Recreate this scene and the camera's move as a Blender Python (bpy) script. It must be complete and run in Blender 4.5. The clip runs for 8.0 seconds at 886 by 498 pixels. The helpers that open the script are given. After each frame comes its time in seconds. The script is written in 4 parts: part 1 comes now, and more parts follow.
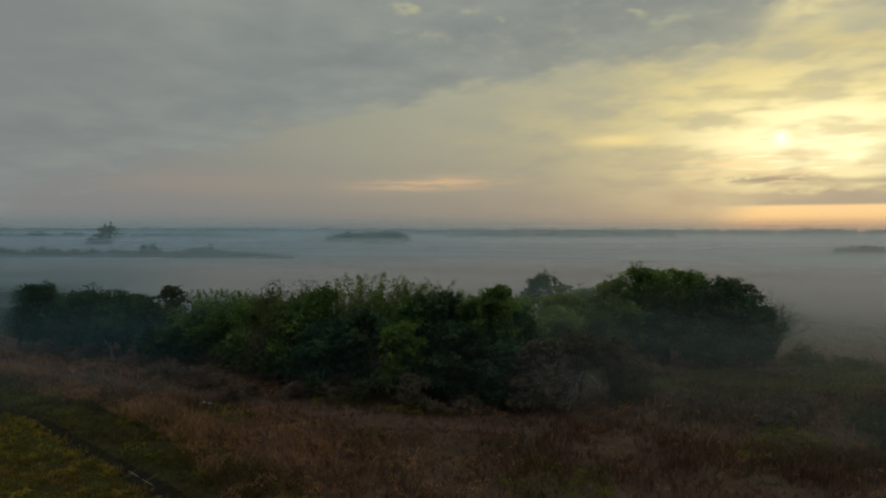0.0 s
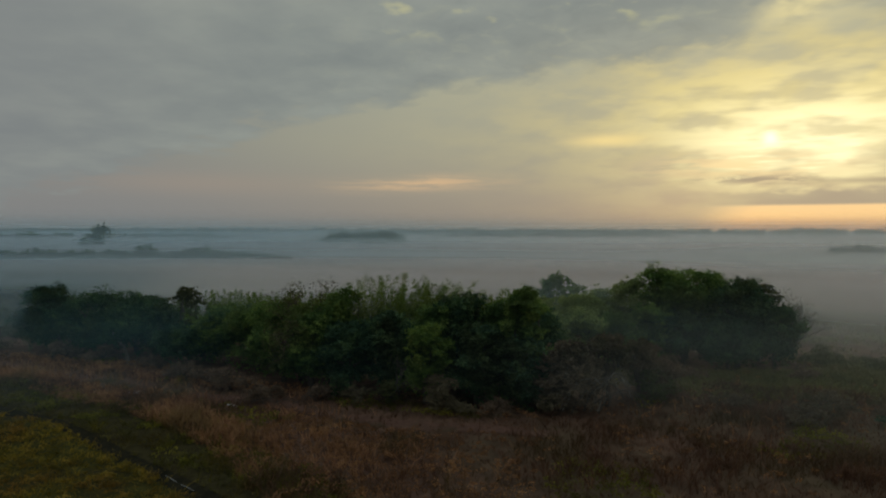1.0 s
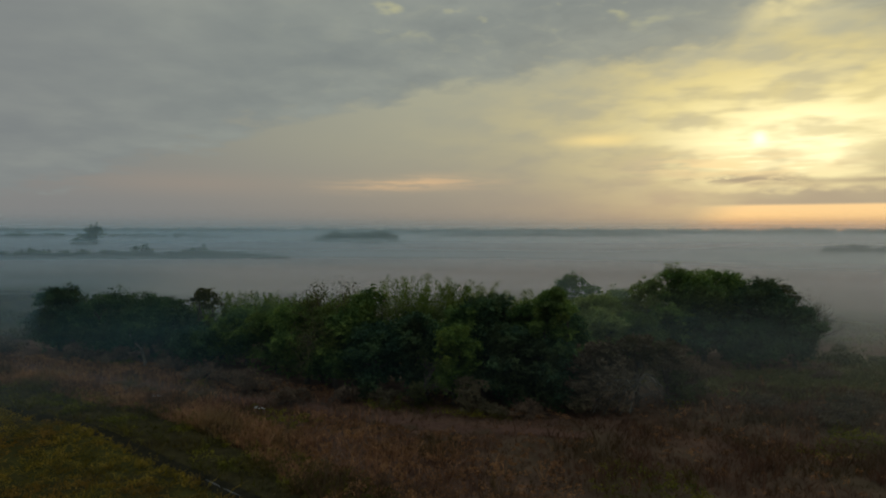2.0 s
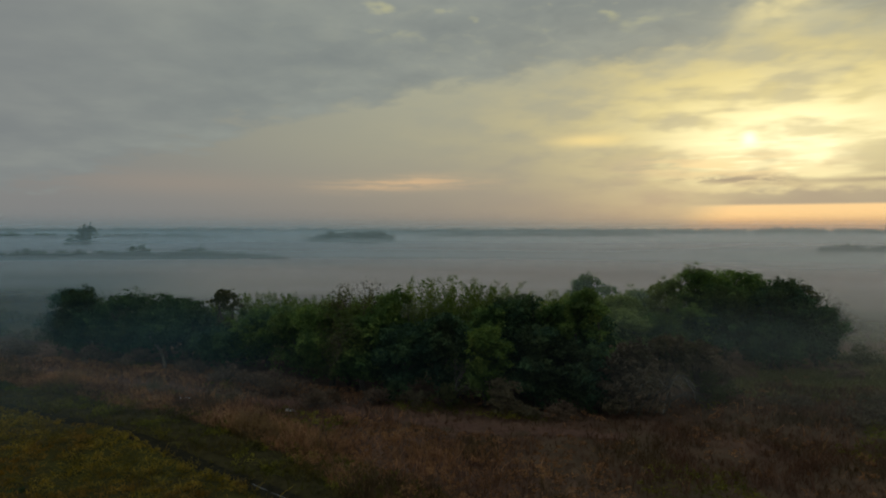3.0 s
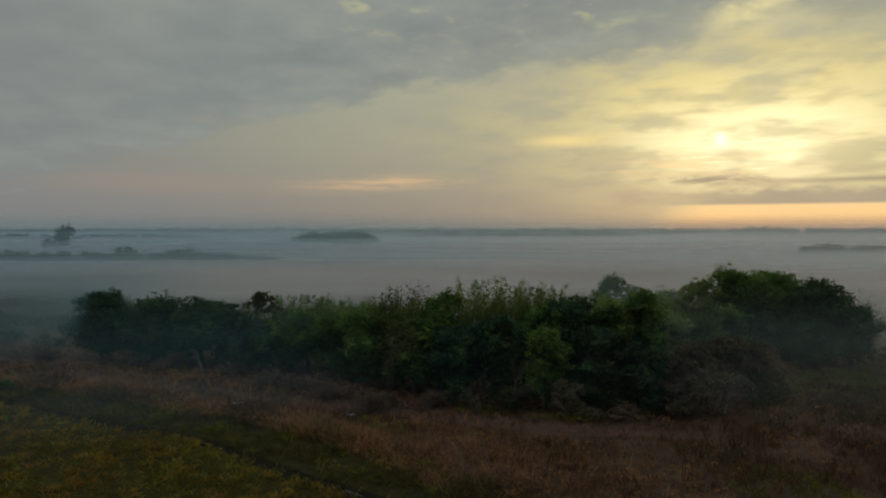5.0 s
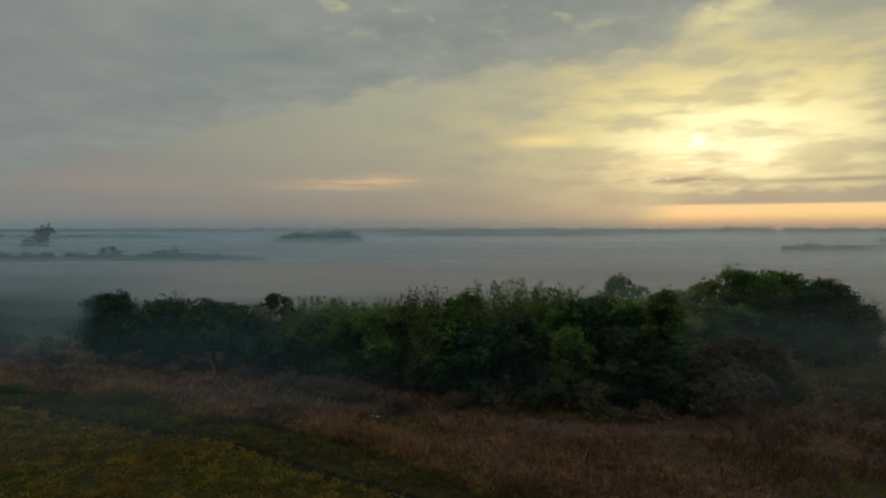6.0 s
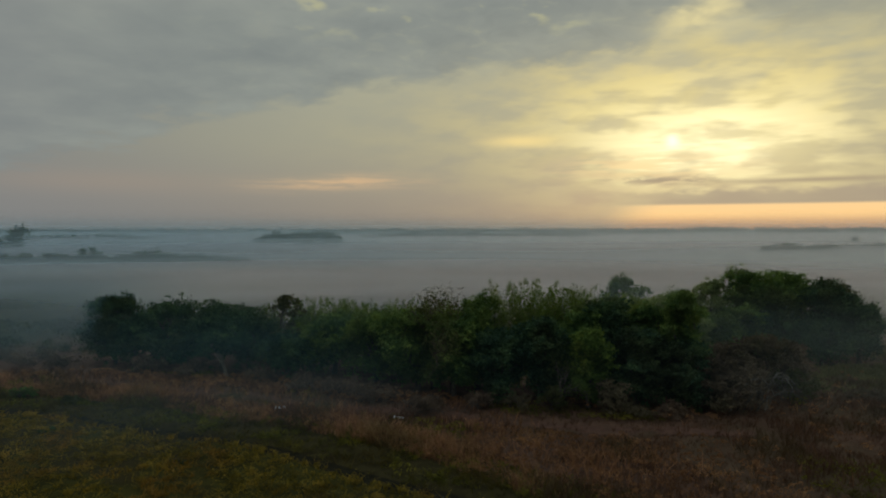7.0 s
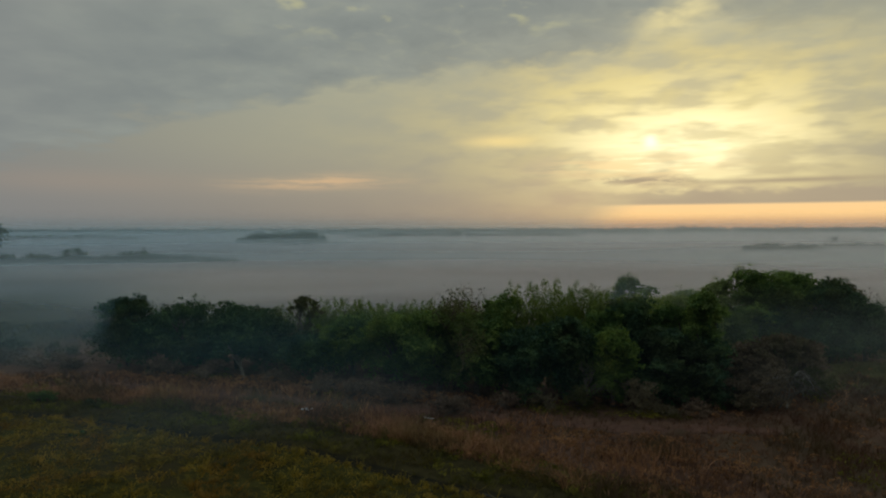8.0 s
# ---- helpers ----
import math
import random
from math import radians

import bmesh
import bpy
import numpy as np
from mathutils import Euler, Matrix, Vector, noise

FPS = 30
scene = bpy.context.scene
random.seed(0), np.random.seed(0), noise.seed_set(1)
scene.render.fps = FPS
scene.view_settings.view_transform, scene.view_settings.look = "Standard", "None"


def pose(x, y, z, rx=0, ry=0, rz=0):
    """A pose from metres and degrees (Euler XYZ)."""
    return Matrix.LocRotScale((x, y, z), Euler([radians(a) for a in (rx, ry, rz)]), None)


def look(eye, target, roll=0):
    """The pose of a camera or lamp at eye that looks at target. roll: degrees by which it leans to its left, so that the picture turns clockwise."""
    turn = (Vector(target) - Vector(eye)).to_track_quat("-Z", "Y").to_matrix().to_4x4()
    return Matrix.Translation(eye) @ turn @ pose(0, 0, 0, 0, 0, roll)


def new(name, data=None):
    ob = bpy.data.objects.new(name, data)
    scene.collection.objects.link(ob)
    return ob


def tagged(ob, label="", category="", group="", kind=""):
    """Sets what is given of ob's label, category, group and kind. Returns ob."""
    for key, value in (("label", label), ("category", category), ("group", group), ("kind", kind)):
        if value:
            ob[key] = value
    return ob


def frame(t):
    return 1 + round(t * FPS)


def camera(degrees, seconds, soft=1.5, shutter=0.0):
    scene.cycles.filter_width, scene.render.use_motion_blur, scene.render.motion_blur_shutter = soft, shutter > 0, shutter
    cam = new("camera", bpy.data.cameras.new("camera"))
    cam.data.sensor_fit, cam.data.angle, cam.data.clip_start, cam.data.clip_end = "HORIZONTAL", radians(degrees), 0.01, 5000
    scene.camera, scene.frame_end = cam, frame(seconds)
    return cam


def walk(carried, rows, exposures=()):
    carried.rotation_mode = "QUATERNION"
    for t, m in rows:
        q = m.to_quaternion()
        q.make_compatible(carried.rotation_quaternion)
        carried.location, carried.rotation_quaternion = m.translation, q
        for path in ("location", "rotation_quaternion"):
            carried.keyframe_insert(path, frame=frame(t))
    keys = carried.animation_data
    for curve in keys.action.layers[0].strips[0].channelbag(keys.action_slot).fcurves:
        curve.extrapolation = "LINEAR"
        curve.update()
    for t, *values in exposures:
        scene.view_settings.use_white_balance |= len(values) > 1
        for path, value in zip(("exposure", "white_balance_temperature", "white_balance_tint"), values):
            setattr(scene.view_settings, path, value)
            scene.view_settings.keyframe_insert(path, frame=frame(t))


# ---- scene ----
cam = camera(66.3, 8.0, 2.1)
PATH = [  # seconds, x, y, z, yaw to the right, pitch, roll
    (0.0, -0.679, 0.503, 15.987, -3.077, -1.704, 0.124),
    (0.5, -2.264, 0.629, 16.020, -2.739, -1.708, 0.108),
    (1.0, -3.904, 0.746, 16.055, -2.360, -1.711, 0.092),
    (1.5, -5.592, 0.854, 16.093, -1.979, -1.715, 0.076),
    (3.0, -10.888, 1.126, 16.221, -0.905, -1.727, 0.027),
    (3.5, -12.717, 1.201, 16.268, -0.519, -1.731, 0.011),
    (4.0, -14.575, 1.271, 16.318, -0.074, -1.735, -0.005),
    (4.5, -16.462, 1.334, 16.370, 0.458, -1.739, -0.021),
    (6.0, -22.313, 1.497, 16.541, 2.733, -1.752, -0.070),
    (6.5, -24.339, 1.543, 16.602, 3.689, -1.757, -0.086),
    (7.0, -26.411, 1.587, 16.666, 4.674, -1.762, -0.102),
    (7.5, -28.537, 1.628, 16.733, 5.599, -1.766, -0.119),
    (8.0, -30.726, 1.668, 16.801, 6.339, -1.771, -0.135),
]
walk(cam, [(t, pose(x, y, z, 90 + pitch, 0, -yaw) @ pose(0, 0, 0, 0, 0, roll)) for t, x, y, z, yaw, pitch, roll in PATH])

# ---------------------------------------------------------------- world and sun
SUN_AZ, SUN_EL = 23.3, 6.9  # degrees to the right of +y, degrees up


def srgb(r, g, b):
    return tuple(((c / 255 + 0.055) / 1.055) ** 2.4 if c > 10 else c / 255 / 12.92 for c in (r, g, b)) + (1.0,)


class Graph:
    """Short hand for a node tree."""

    def __init__(self, tree):
        self.tree = tree

    def node(self, kind, **settings):
        n = self.tree.nodes.new(kind)
        for key, value in settings.items():
            setattr(n, key, value)
        return n

    def put(self, socket, value):
        if isinstance(value, bpy.types.NodeSocket):
            self.tree.links.new(value, socket)
        else:
            socket.default_value = value

    def m(self, op, a, b=0.0, c=0.0, clamp=False):
        n = self.node("ShaderNodeMath", operation=op, use_clamp=clamp)
        for s, v in zip(n.inputs, (a, b, c)):
            self.put(s, v)
        return n.outputs[0]

    def add(self, a, b):
        return self.m("ADD", a, b)

    def mul(self, a, b):
        return self.m("MULTIPLY", a, b)

    def step(self, value, lo, hi):
        n = self.node("ShaderNodeMapRange", interpolation_type="SMOOTHSTEP")
        self.put(n.inputs["Value"], value)
        n.inputs["From Min"].default_value, n.inputs["From Max"].default_value = lo, hi
        return n.outputs[0]

    def bump2(self, u, v, u0, v0, su, sv):
        """A soft round patch in u, v."""
        a, b = self.mul(self.add(u, -u0), 1 / su), self.mul(self.add(v, -v0), 1 / sv)
        return self.m("EXPONENT", self.mul(self.add(self.mul(a, a), self.mul(b, b)), -1.0))

    def noise(self, vector, scale, detail=4.0, rough=0.55, distort=0.0):
        n = self.node("ShaderNodeTexNoise")
        self.put(n.inputs["Vector"], vector)
        n.inputs["Scale"].default_value, n.inputs["Detail"].default_value = scale, detail
        n.inputs["Roughness"].default_value, n.inputs["Distortion"].default_value = rough, distort
        return n.outputs["Fac"]

    def xyz(self, x, y, z):
        n = self.node("ShaderNodeCombineXYZ")
        for s, v in zip(n.inputs, (x, y, z)):
            self.put(s, v)
        return n.outputs[0]

    def split(self, vector):
        n = self.node("ShaderNodeSeparateXYZ")
        self.put(n.inputs[0], vector)
        return n.outputs

    def mix(self, f, a, b, blend="MIX"):
        n = self.node("ShaderNodeMix", data_type="RGBA", blend_type=blend)
        self.put(n.inputs[0], f)
        self.put(n.inputs[6], a)
        self.put(n.inputs[7], b)
        return n.outputs[2]

    def ramp(self, f, stops):
        n = self.node("ShaderNodeValToRGB")
        self.put(n.inputs[0], f)
        e = n.color_ramp.elements
        while len(e) < len(stops):
            e.new(0.5)
        for el, (p, c) in zip(e, stops):
            el.position, el.color = p, c
        return n.outputs[0]


def make_world():
    world = bpy.data.worlds.new("sky")
    scene.world = world
    world.use_nodes = True
    world.node_tree.nodes.clear()
    g = Graph(world.node_tree)
    way = g.node("ShaderNodeTexCoord").outputs["Generated"]
    x, y, z = g.split(way)
    u = g.mul(g.m("ARCTAN2", x, y), 180 / math.pi)
    v = g.mul(g.m("ARCSINE", z), 180 / math.pi)
    # cloud deck in perspective, and low cloud streaks along the horizon
    low = g.add(g.m("MAXIMUM", z, 0.0), 0.16)
    deck = g.xyz(g.m("DIVIDE", x, low), g.m("DIVIDE", y, low), 0.0)
    n_big = g.noise(deck, 1.9, 4.0, 0.5, 0.15)
    n_fine = g.noise(deck, 6.0, 3.0, 0.5, 0.1)
    n_torn = g.noise(deck, 9.0, 4.0, 0.55, 0.5)
    streak = g.xyz(g.mul(u, 0.1), g.mul(v, 0.38), 0.0)
    n_streak = g.noise(streak, 1.7, 3.0, 0.5, 0.1)
    n_wisp = g.noise(g.xyz(g.add(g.mul(u, 0.16), g.mul(v, -0.1)), g.mul(v, 0.33), 3.7), 1.7, 3.0, 0.5, 0.15)

    # the clear air under the cloud edge
    height = g.m("DIVIDE", g.m("MAXIMUM", v, 0.0), 90.0)
    sky = g.ramp(height, [(0.0, srgb(120, 119, 116)), (0.03, srgb(137, 131, 121)), (0.08, srgb(150, 147, 128)), (0.16, srgb(153, 155, 138)), (0.4, srgb(142, 147, 144)), (1.0, srgb(136, 142, 143))])
    air = g.node("ShaderNodeTexSky", sky_type="NISHITA", sun_disc=False, sun_elevation=radians(SUN_EL), sun_rotation=radians(SUN_AZ)).outputs[0]
    sky = g.mix(1.0, sky, g.mix(1.0, air, (0.004, 0.004, 0.004, 1), "MULTIPLY"), "ADD")
    left = g.step(u, -2.0, -34.0)
    sky = g.mix(g.mul(left, 0.75), sky, srgb(122, 124, 124))

    # glow round the veiled sun
    broad = g.bump2(u, v, SUN_AZ + 2.0, 9.5, 18.0, 6.3)
    middle = g.bump2(u, v, SUN_AZ + 2.5, 7.2, 10.0, 4.3)
    core = g.bump2(u, v, SUN_AZ + 2.5, SUN_EL - 0.4, 6.5, 2.3)
    disc = g.bump2(u, v, SUN_AZ, SUN_EL, 0.5, 0.5)
    veil = g.step(n_streak, 0.36, 0.62)
    thin = g.noise(g.xyz(g.mul(u, 0.14), g.mul(v, 1.25), 8.1), 1.6, 3.0, 0.55, 0.2)
    veil = g.mul(veil, g.add(1.0, g.mul(g.mul(g.step(thin, 0.62, 0.42), g.bump2(u, v, SUN_AZ + 3.0, 5.6, 11.0, 2.6)), -0.4)))
    veil2 = g.step(n_wisp, 0.36, 0.64)
    broken = g.add(0.3, g.add(g.mul(veil, 0.4), g.mul(veil2, 0.45)))
    sky = g.mix(g.mul(broad, broken), sky, (0.66, 0.54, 0.23, 1))
    sky = g.mix(g.m("MULTIPLY", middle, g.add(0.3, g.mul(veil, 0.85)), clamp=True), sky, (1.03, 0.86, 0.4, 1))
    sky = g.mix(g.m("MULTIPLY", core, g.add(0.25, g.mul(veil, 0.85)), clamp=True), sky, (1.25, 1.1, 0.66, 1))
    sky = g.mix(g.mul(disc, 0.45), sky, (1.9, 1.75, 1.2, 1))
    low_glow = g.mul(g.bump2(u, v, 21.5, 4.9, 6.0, 0.9), g.step(thin, 0.6, 0.45))
    sky = g.mix(g.mul(low_glow, 0.6), sky, (0.98, 0.68, 0.32, 1))
    # lone bright streaks
    gap = g.mul(g.bump2(u, v, 11.3, 7.2, 2.8, 0.5), g.step(n_wisp, 0.1, 0.5))
    sky = g.mix(g.mul(gap, 0.9), sky, (0.86, 0.66, 0.28, 1))
    rose = g.mul(g.bump2(u, g.add(v, g.mul(g.step(u, -10.0, -1.0), -0.35)), -4.0, 3.55, 5.8, 0.55), g.add(0.35, g.mul(g.step(thin, 0.4, 0.6), 0.65)))
    sky = g.mix(g.mul(rose, 0.85), sky, (0.64, 0.43, 0.24, 1))
    faint = g.bump2(u, v, -22.0, 3.6, 9.0, 0.9)
    sky = g.mix(g.mul(faint, 0.3), sky, (0.36, 0.27, 0.2, 1))

    # low bank of cloud over the orange slit at the horizon
    right = g.step(u, 14.0, 27.0)
    far_right = g.step(u, 120.0, 60.0)
    side = g.mul(right, far_right)
    wave = g.add(g.mul(g.add(n_streak, -0.5), 1.2), g.mul(g.add(g.noise(g.xyz(g.mul(u, 0.5), g.mul(v, 1.2), 2.0), 1.0, 3.0, 0.6, 0.3), -0.5), 1.1))
    vb = g.add(v, wave)
    bank = g.mul(g.step(vb, 3.25, 2.6), g.step(v, 1.55, 2.0))
    sky = g.mix(g.mul(g.mul(bank, side), 0.8), sky, (0.4, 0.32, 0.22, 1))
    shred = g.mul(g.bump2(u, v, 33.5, 3.55, 6.0, 0.2), g.step(n_wisp, 0.2, 0.45))
    shred = g.add(shred, g.mul(g.bump2(u, v, 22.3, 3.8, 4.2, 0.32), g.step(g.noise(g.xyz(g.mul(u, 0.55), g.mul(v, 2.6), 5.0), 1.0, 4.0, 0.6, 0.3), 0.42, 0.56)))
    sky = g.mix(g.m("MULTIPLY", shred, 0.8, clamp=True), sky, (0.36, 0.28, 0.19, 1))
    slit = g.mul(g.step(g.add(u, g.mul(v, -1.0)), 16.5, 21.5), g.mul(far_right, g.step(v, 1.95, 1.7)))
    sky = g.mix(g.mul(slit, 0.93), sky, g.ramp(g.m("DIVIDE", v, 3.0), [(0.0, (0.7, 0.36, 0.17, 1)), (0.35, (1.0, 0.62, 0.26, 1)), (0.8, (0.95, 0.64, 0.31, 1))]))

    # the grey deck above a slanting edge
    edge = g.add(g.add(11.9, g.mul(g.m("MAXIMUM", u, 0.0), 0.12)), g.add(g.mul(g.m("MINIMUM", u, 0.0), 0.2), g.mul(g.m("MINIMUM", g.add(u, 14.0), 0.0), 0.13)))
    edge = g.add(g.m("MINIMUM", edge, 13.9), g.mul(g.bump2(u, v, 25.5, 16.0, 3.4, 9.0), 4.5))
    thinner = g.add(1.0, g.mul(g.step(u, 24.0, 31.0), -0.35))
    over = g.add(g.m("SUBTRACT", v, edge), g.add(g.add(g.mul(g.add(n_big, -0.5), 5.0), g.mul(g.add(n_torn, -0.5), 2.6)), g.mul(g.add(n_wisp, -0.5), 4.0)))
    cover = g.mul(g.step(over, -1.1, 1.1), g.step(u, 80.0, 24.0))
    cover = g.m("MAXIMUM", cover, g.step(v, 19.0, 34.0))
    grey = g.ramp(n_big, [(0.25, srgb(120, 126, 124)), (0.5, srgb(131, 136, 131)), (0.72, srgb(145, 149, 140))])
    grey = g.mix(g.mul(g.step(n_fine, 0.35, 0.75), 0.15), grey, srgb(153, 158, 147))
    grey = g.mix(g.mul(g.step(n_torn, 0.5, 0.72), g.mul(g.step(u, -28.0, 10.0), 0.22)), grey, srgb(168, 168, 144))
    grey = g.mix(g.mul(g.step(n_torn, 0.5, 0.3), g.add(0.06, g.mul(g.step(u, -25.0, 10.0), 0.16))), grey, srgb(108, 114, 114))
    grey = g.mix(g.mul(g.step(u, -10.0, -42.0), 0.5), grey, srgb(120, 122, 124))
    grey = g.mix(g.mul(broad, 0.55), grey, (0.52, 0.47, 0.3, 1))
    holes = g.mul(g.mul(g.step(n_fine, 0.58, 0.72), g.step(v, 14.5, 18.0)), g.step(u, -20.0, 0.0))
    grey = g.mix(g.mul(holes, 0.55), grey, srgb(205, 198, 140))
    sky = g.mix(g.mul(g.mul(cover, 0.97), g.m("MAXIMUM", thinner, g.step(v, 20.0, 34.0))), sky, grey)
    torn = g.mul(g.bump2(u, v, 25.3, 16.6, 3.2, 1.8), g.step(n_fine, 0.35, 0.6))
    sky = g.mix(g.mul(torn, 0.75), sky, (0.8, 0.68, 0.34, 1))
    # the ground side of the sphere
    sky = g.mix(g.step(v, -0.1, -1.5), sky, (0.12, 0.11, 0.1, 1))
    # an overcast dome is brighter overhead
    lift = g.add(1.08, g.mul(g.step(v, 22.0, 75.0), 1.9))
    sky = g.mix(1.0, sky, g.xyz(g.m("POWER", lift, 0.84), lift, g.m("POWER", lift, 1.2)), "MULTIPLY")
    back = g.node("ShaderNodeBackground")
    g.put(back.inputs[0], sky)
    back.inputs[1].default_value = 1.0
    g.put(g.node("ShaderNodeOutputWorld").inputs[0], back.outputs[0])


make_world()
sun_data = bpy.data.lights.new("sun", "SUN")
sun_data.energy, sun_data.angle, sun_data.color = 0.35, radians(12), (1.0, 0.78, 0.48)
sun_way = Vector((math.sin(radians(SUN_AZ)), math.cos(radians(SUN_AZ)), math.tan(radians(SUN_EL))))
new("sun", sun_data).matrix_world = look(tuple(sun_way * 60), (0, 0, 0))


# ---------------------------------------------------------------- materials
def material(name):
    mat = bpy.data.materials.new(name)
    mat.use_nodes = True
    mat.node_tree.nodes.clear()
    return mat, Graph(mat.node_tree)


def finish(g, shader):
    g.put(g.node("ShaderNodeOutputMaterial").inputs[0], shader)


def leaf_material(name, dark, mid, light, through_light=0.35, patches=0.45, spread=1.0, other=None):
    """Foliage: a colour by leaf, drifting from clump to clump."""
    mat, g = material(name)
    geo = g.node("ShaderNodeNewGeometry")
    patch = g.noise(geo.outputs["Position"], patches, 3.0)
    pick = g.add(g.add(0.1, g.mul(geo.outputs["Random Per Island"], 0.35)), g.mul(g.add(patch, -0.5 + 0.22 / spread), spread))
    col = g.ramp(pick, [(0.1, dark + (1,)), (0.45, mid + (1,)), (0.9, light + (1,))])
    if other:
        zone = g.noise(geo.outputs["Position"], 0.16, 4.0, 0.6)
        col = g.mix(g.mul(g.step(zone, 0.48, 0.6), 0.75), col, g.mix(pick, tuple(0.45 * c for c in other) + (1,), tuple(1.5 * c for c in other) + (1,)))
    face = g.node("ShaderNodeBsdfPrincipled")
    g.put(face.inputs["Base Color"], col)
    face.inputs["Roughness"].default_value = 0.62
    face.inputs["Specular IOR Level"].default_value = 0.06
    glow = g.node("ShaderNodeBsdfTranslucent")
    g.put(glow.inputs["Color"], g.mix(0.5, col, (light[0], light[1], light[2] * 0.6, 1)))
    both = g.node("ShaderNodeMixShader")
    both.inputs[0].default_value = through_light
    g.put(both.inputs[1], face.outputs[0])
    g.put(both.inputs[2], glow.outputs[0])
    finish(g, both.outputs[0])
    return mat


def rough_material(name, a, b, scale, rough=0.9, bump=0.0, c=None, scale2=0.05, grown=False):
    """Earth, bark, dry stems: two scales of drift and a fine relief."""
    mat, g = material(name)
    pos = g.node("ShaderNodeNewGeometry").outputs["Position"]
    f = g.noise(pos, scale, 6.0, 0.65)
    wide = g.noise(pos, scale2, 4.0, 0.6)
    col = g.mix(g.step(f, 0.3, 0.7), a + (1,), b + (1,))
    if c:
        zone = g.step(wide, 0.45, 0.65)
        if grown:
            east, north, up = g.split(pos)
            zone = g.m("MAXIMUM", zone, g.mul(g.step(g.add(g.add(east, g.mul(north, -0.35)), g.mul(wide, 30.0)), -92.0, -108.0), g.step(north, 420.0, 150.0)))
        col = g.mix(zone, col, c + (1,))
    p = g.node("ShaderNodeBsdfPrincipled")
    g.put(p.inputs["Base Color"], col)
    p.inputs["Roughness"].default_value = rough
    p.inputs["Specular IOR Level"].default_value = 0.03
    if bump:
        bn = g.node("ShaderNodeBump")
        bn.inputs["Strength"].default_value, bn.inputs["Distance"].default_value = 0.8, bump
        g.put(bn.inputs["Height"], f)
        g.put(p.inputs["Normal"], bn.outputs[0])
    finish(g, p.outputs[0])
    return mat


LEAF = {
    "dark": leaf_material("leaf_dark_green", (0.011, 0.025, 0.017), (0.03, 0.062, 0.034), (0.09, 0.145, 0.055), 0.28, 0.5, 1.9, (0.045, 0.055, 0.022)),
    "green": leaf_material("leaf_green", (0.015, 0.034, 0.014), (0.058, 0.108, 0.032), (0.19, 0.26, 0.06), 0.34, 0.5, 1.9, (0.066, 0.078, 0.025)),
    "light": leaf_material("leaf_light_green", (0.08, 0.11, 0.038), (0.16, 0.2, 0.066), (0.27, 0.3, 0.105)),
    "bamboo": leaf_material("leaf_bamboo", (0.03, 0.062, 0.013), (0.085, 0.14, 0.027), (0.22, 0.26, 0.05), 0.38, 0.5, 1.2, (0.055, 0.095, 0.022)),
    "olive": leaf_material("leaf_olive", (0.038, 0.042, 0.018), (0.068, 0.07, 0.026), (0.1, 0.098, 0.04)),
    "brown": leaf_material("leaf_withered", (0.06, 0.042, 0.031), (0.135, 0.092, 0.064), (0.23, 0.155, 0.105), 0.3, 0.6, 1.4),
    "vine": leaf_material("leaf_dry_vine", (0.054, 0.041, 0.03), (0.115, 0.086, 0.058), (0.19, 0.14, 0.09), 0.3, 0.6, 1.4, (0.06, 0.056, 0.026)),
    "dry": leaf_material("leaf_dry_pale", (0.05, 0.04, 0.024), (0.105, 0.085, 0.05), (0.17, 0.135, 0.08), 0.25),
}
REED = leaf_material("reed_straw", (0.075, 0.036, 0.023), (0.255, 0.122, 0.066), (0.52, 0.275, 0.14), 0.3, 0.5, 1.5, (0.12, 0.088, 0.04))
REED_DARK = leaf_material("reed_red_brown", (0.036, 0.019, 0.013), (0.1, 0.051, 0.034), (0.18, 0.094, 0.057), 0.3, 0.45, 1.4, (0.055, 0.044, 0.02))
GRASS = leaf_material("bank_grass", (0.024, 0.022, 0.004), (0.13, 0.1, 0.014), (0.34, 0.22, 0.028), 0.3, 0.9, 2.0, (0.17, 0.078, 0.017))
WEED = leaf_material("verge_grass", (0.016, 0.018, 0.005), (0.06, 0.058, 0.013), (0.16, 0.13, 0.026), 0.3, 0.5, 1.8, (0.07, 0.044, 0.018))
MEADOW = leaf_material("meadow_sedge", (0.06, 0.06, 0.024), (0.13, 0.12, 0.048), (0.22, 0.19, 0.085), 0.3, 0.12, 1.6)
BARE = rough_material("bare_red_earth", (0.07, 0.037, 0.026), (0.12, 0.064, 0.044), 1.1, 0.95, 0.06, (0.05, 0.038, 0.02), 0.16)
BARK = rough_material("bark", (0.05, 0.042, 0.034), (0.11, 0.095, 0.08), 6.0, 0.95, 0.03)
BARK_PALE = rough_material("bark_pale", (0.13, 0.115, 0.095), (0.22, 0.2, 0.17), 5.0, 0.9, 0.02)
TWIG = rough_material("twig", (0.055, 0.04, 0.032), (0.1, 0.075, 0.058), 4.0, 0.95)
CULM = rough_material("culm", (0.07, 0.09, 0.025), (0.12, 0.13, 0.05), 3.0, 0.5)
EARTH = rough_material("marsh_earth", (0.066, 0.037, 0.025), (0.12, 0.067, 0.043), 0.7, 0.95, 0.12, (0.055, 0.047, 0.023), 0.018, True)
TURF = rough_material("bank_turf", (0.02, 0.019, 0.005), (0.05, 0.043, 0.01), 0.9, 0.95, 0.1, (0.034, 0.026, 0.01), 0.12)
DITCH = rough_material("verge_soil", (0.02, 0.016, 0.007), (0.046, 0.037, 0.014), 0.9, 0.95, 0.1)
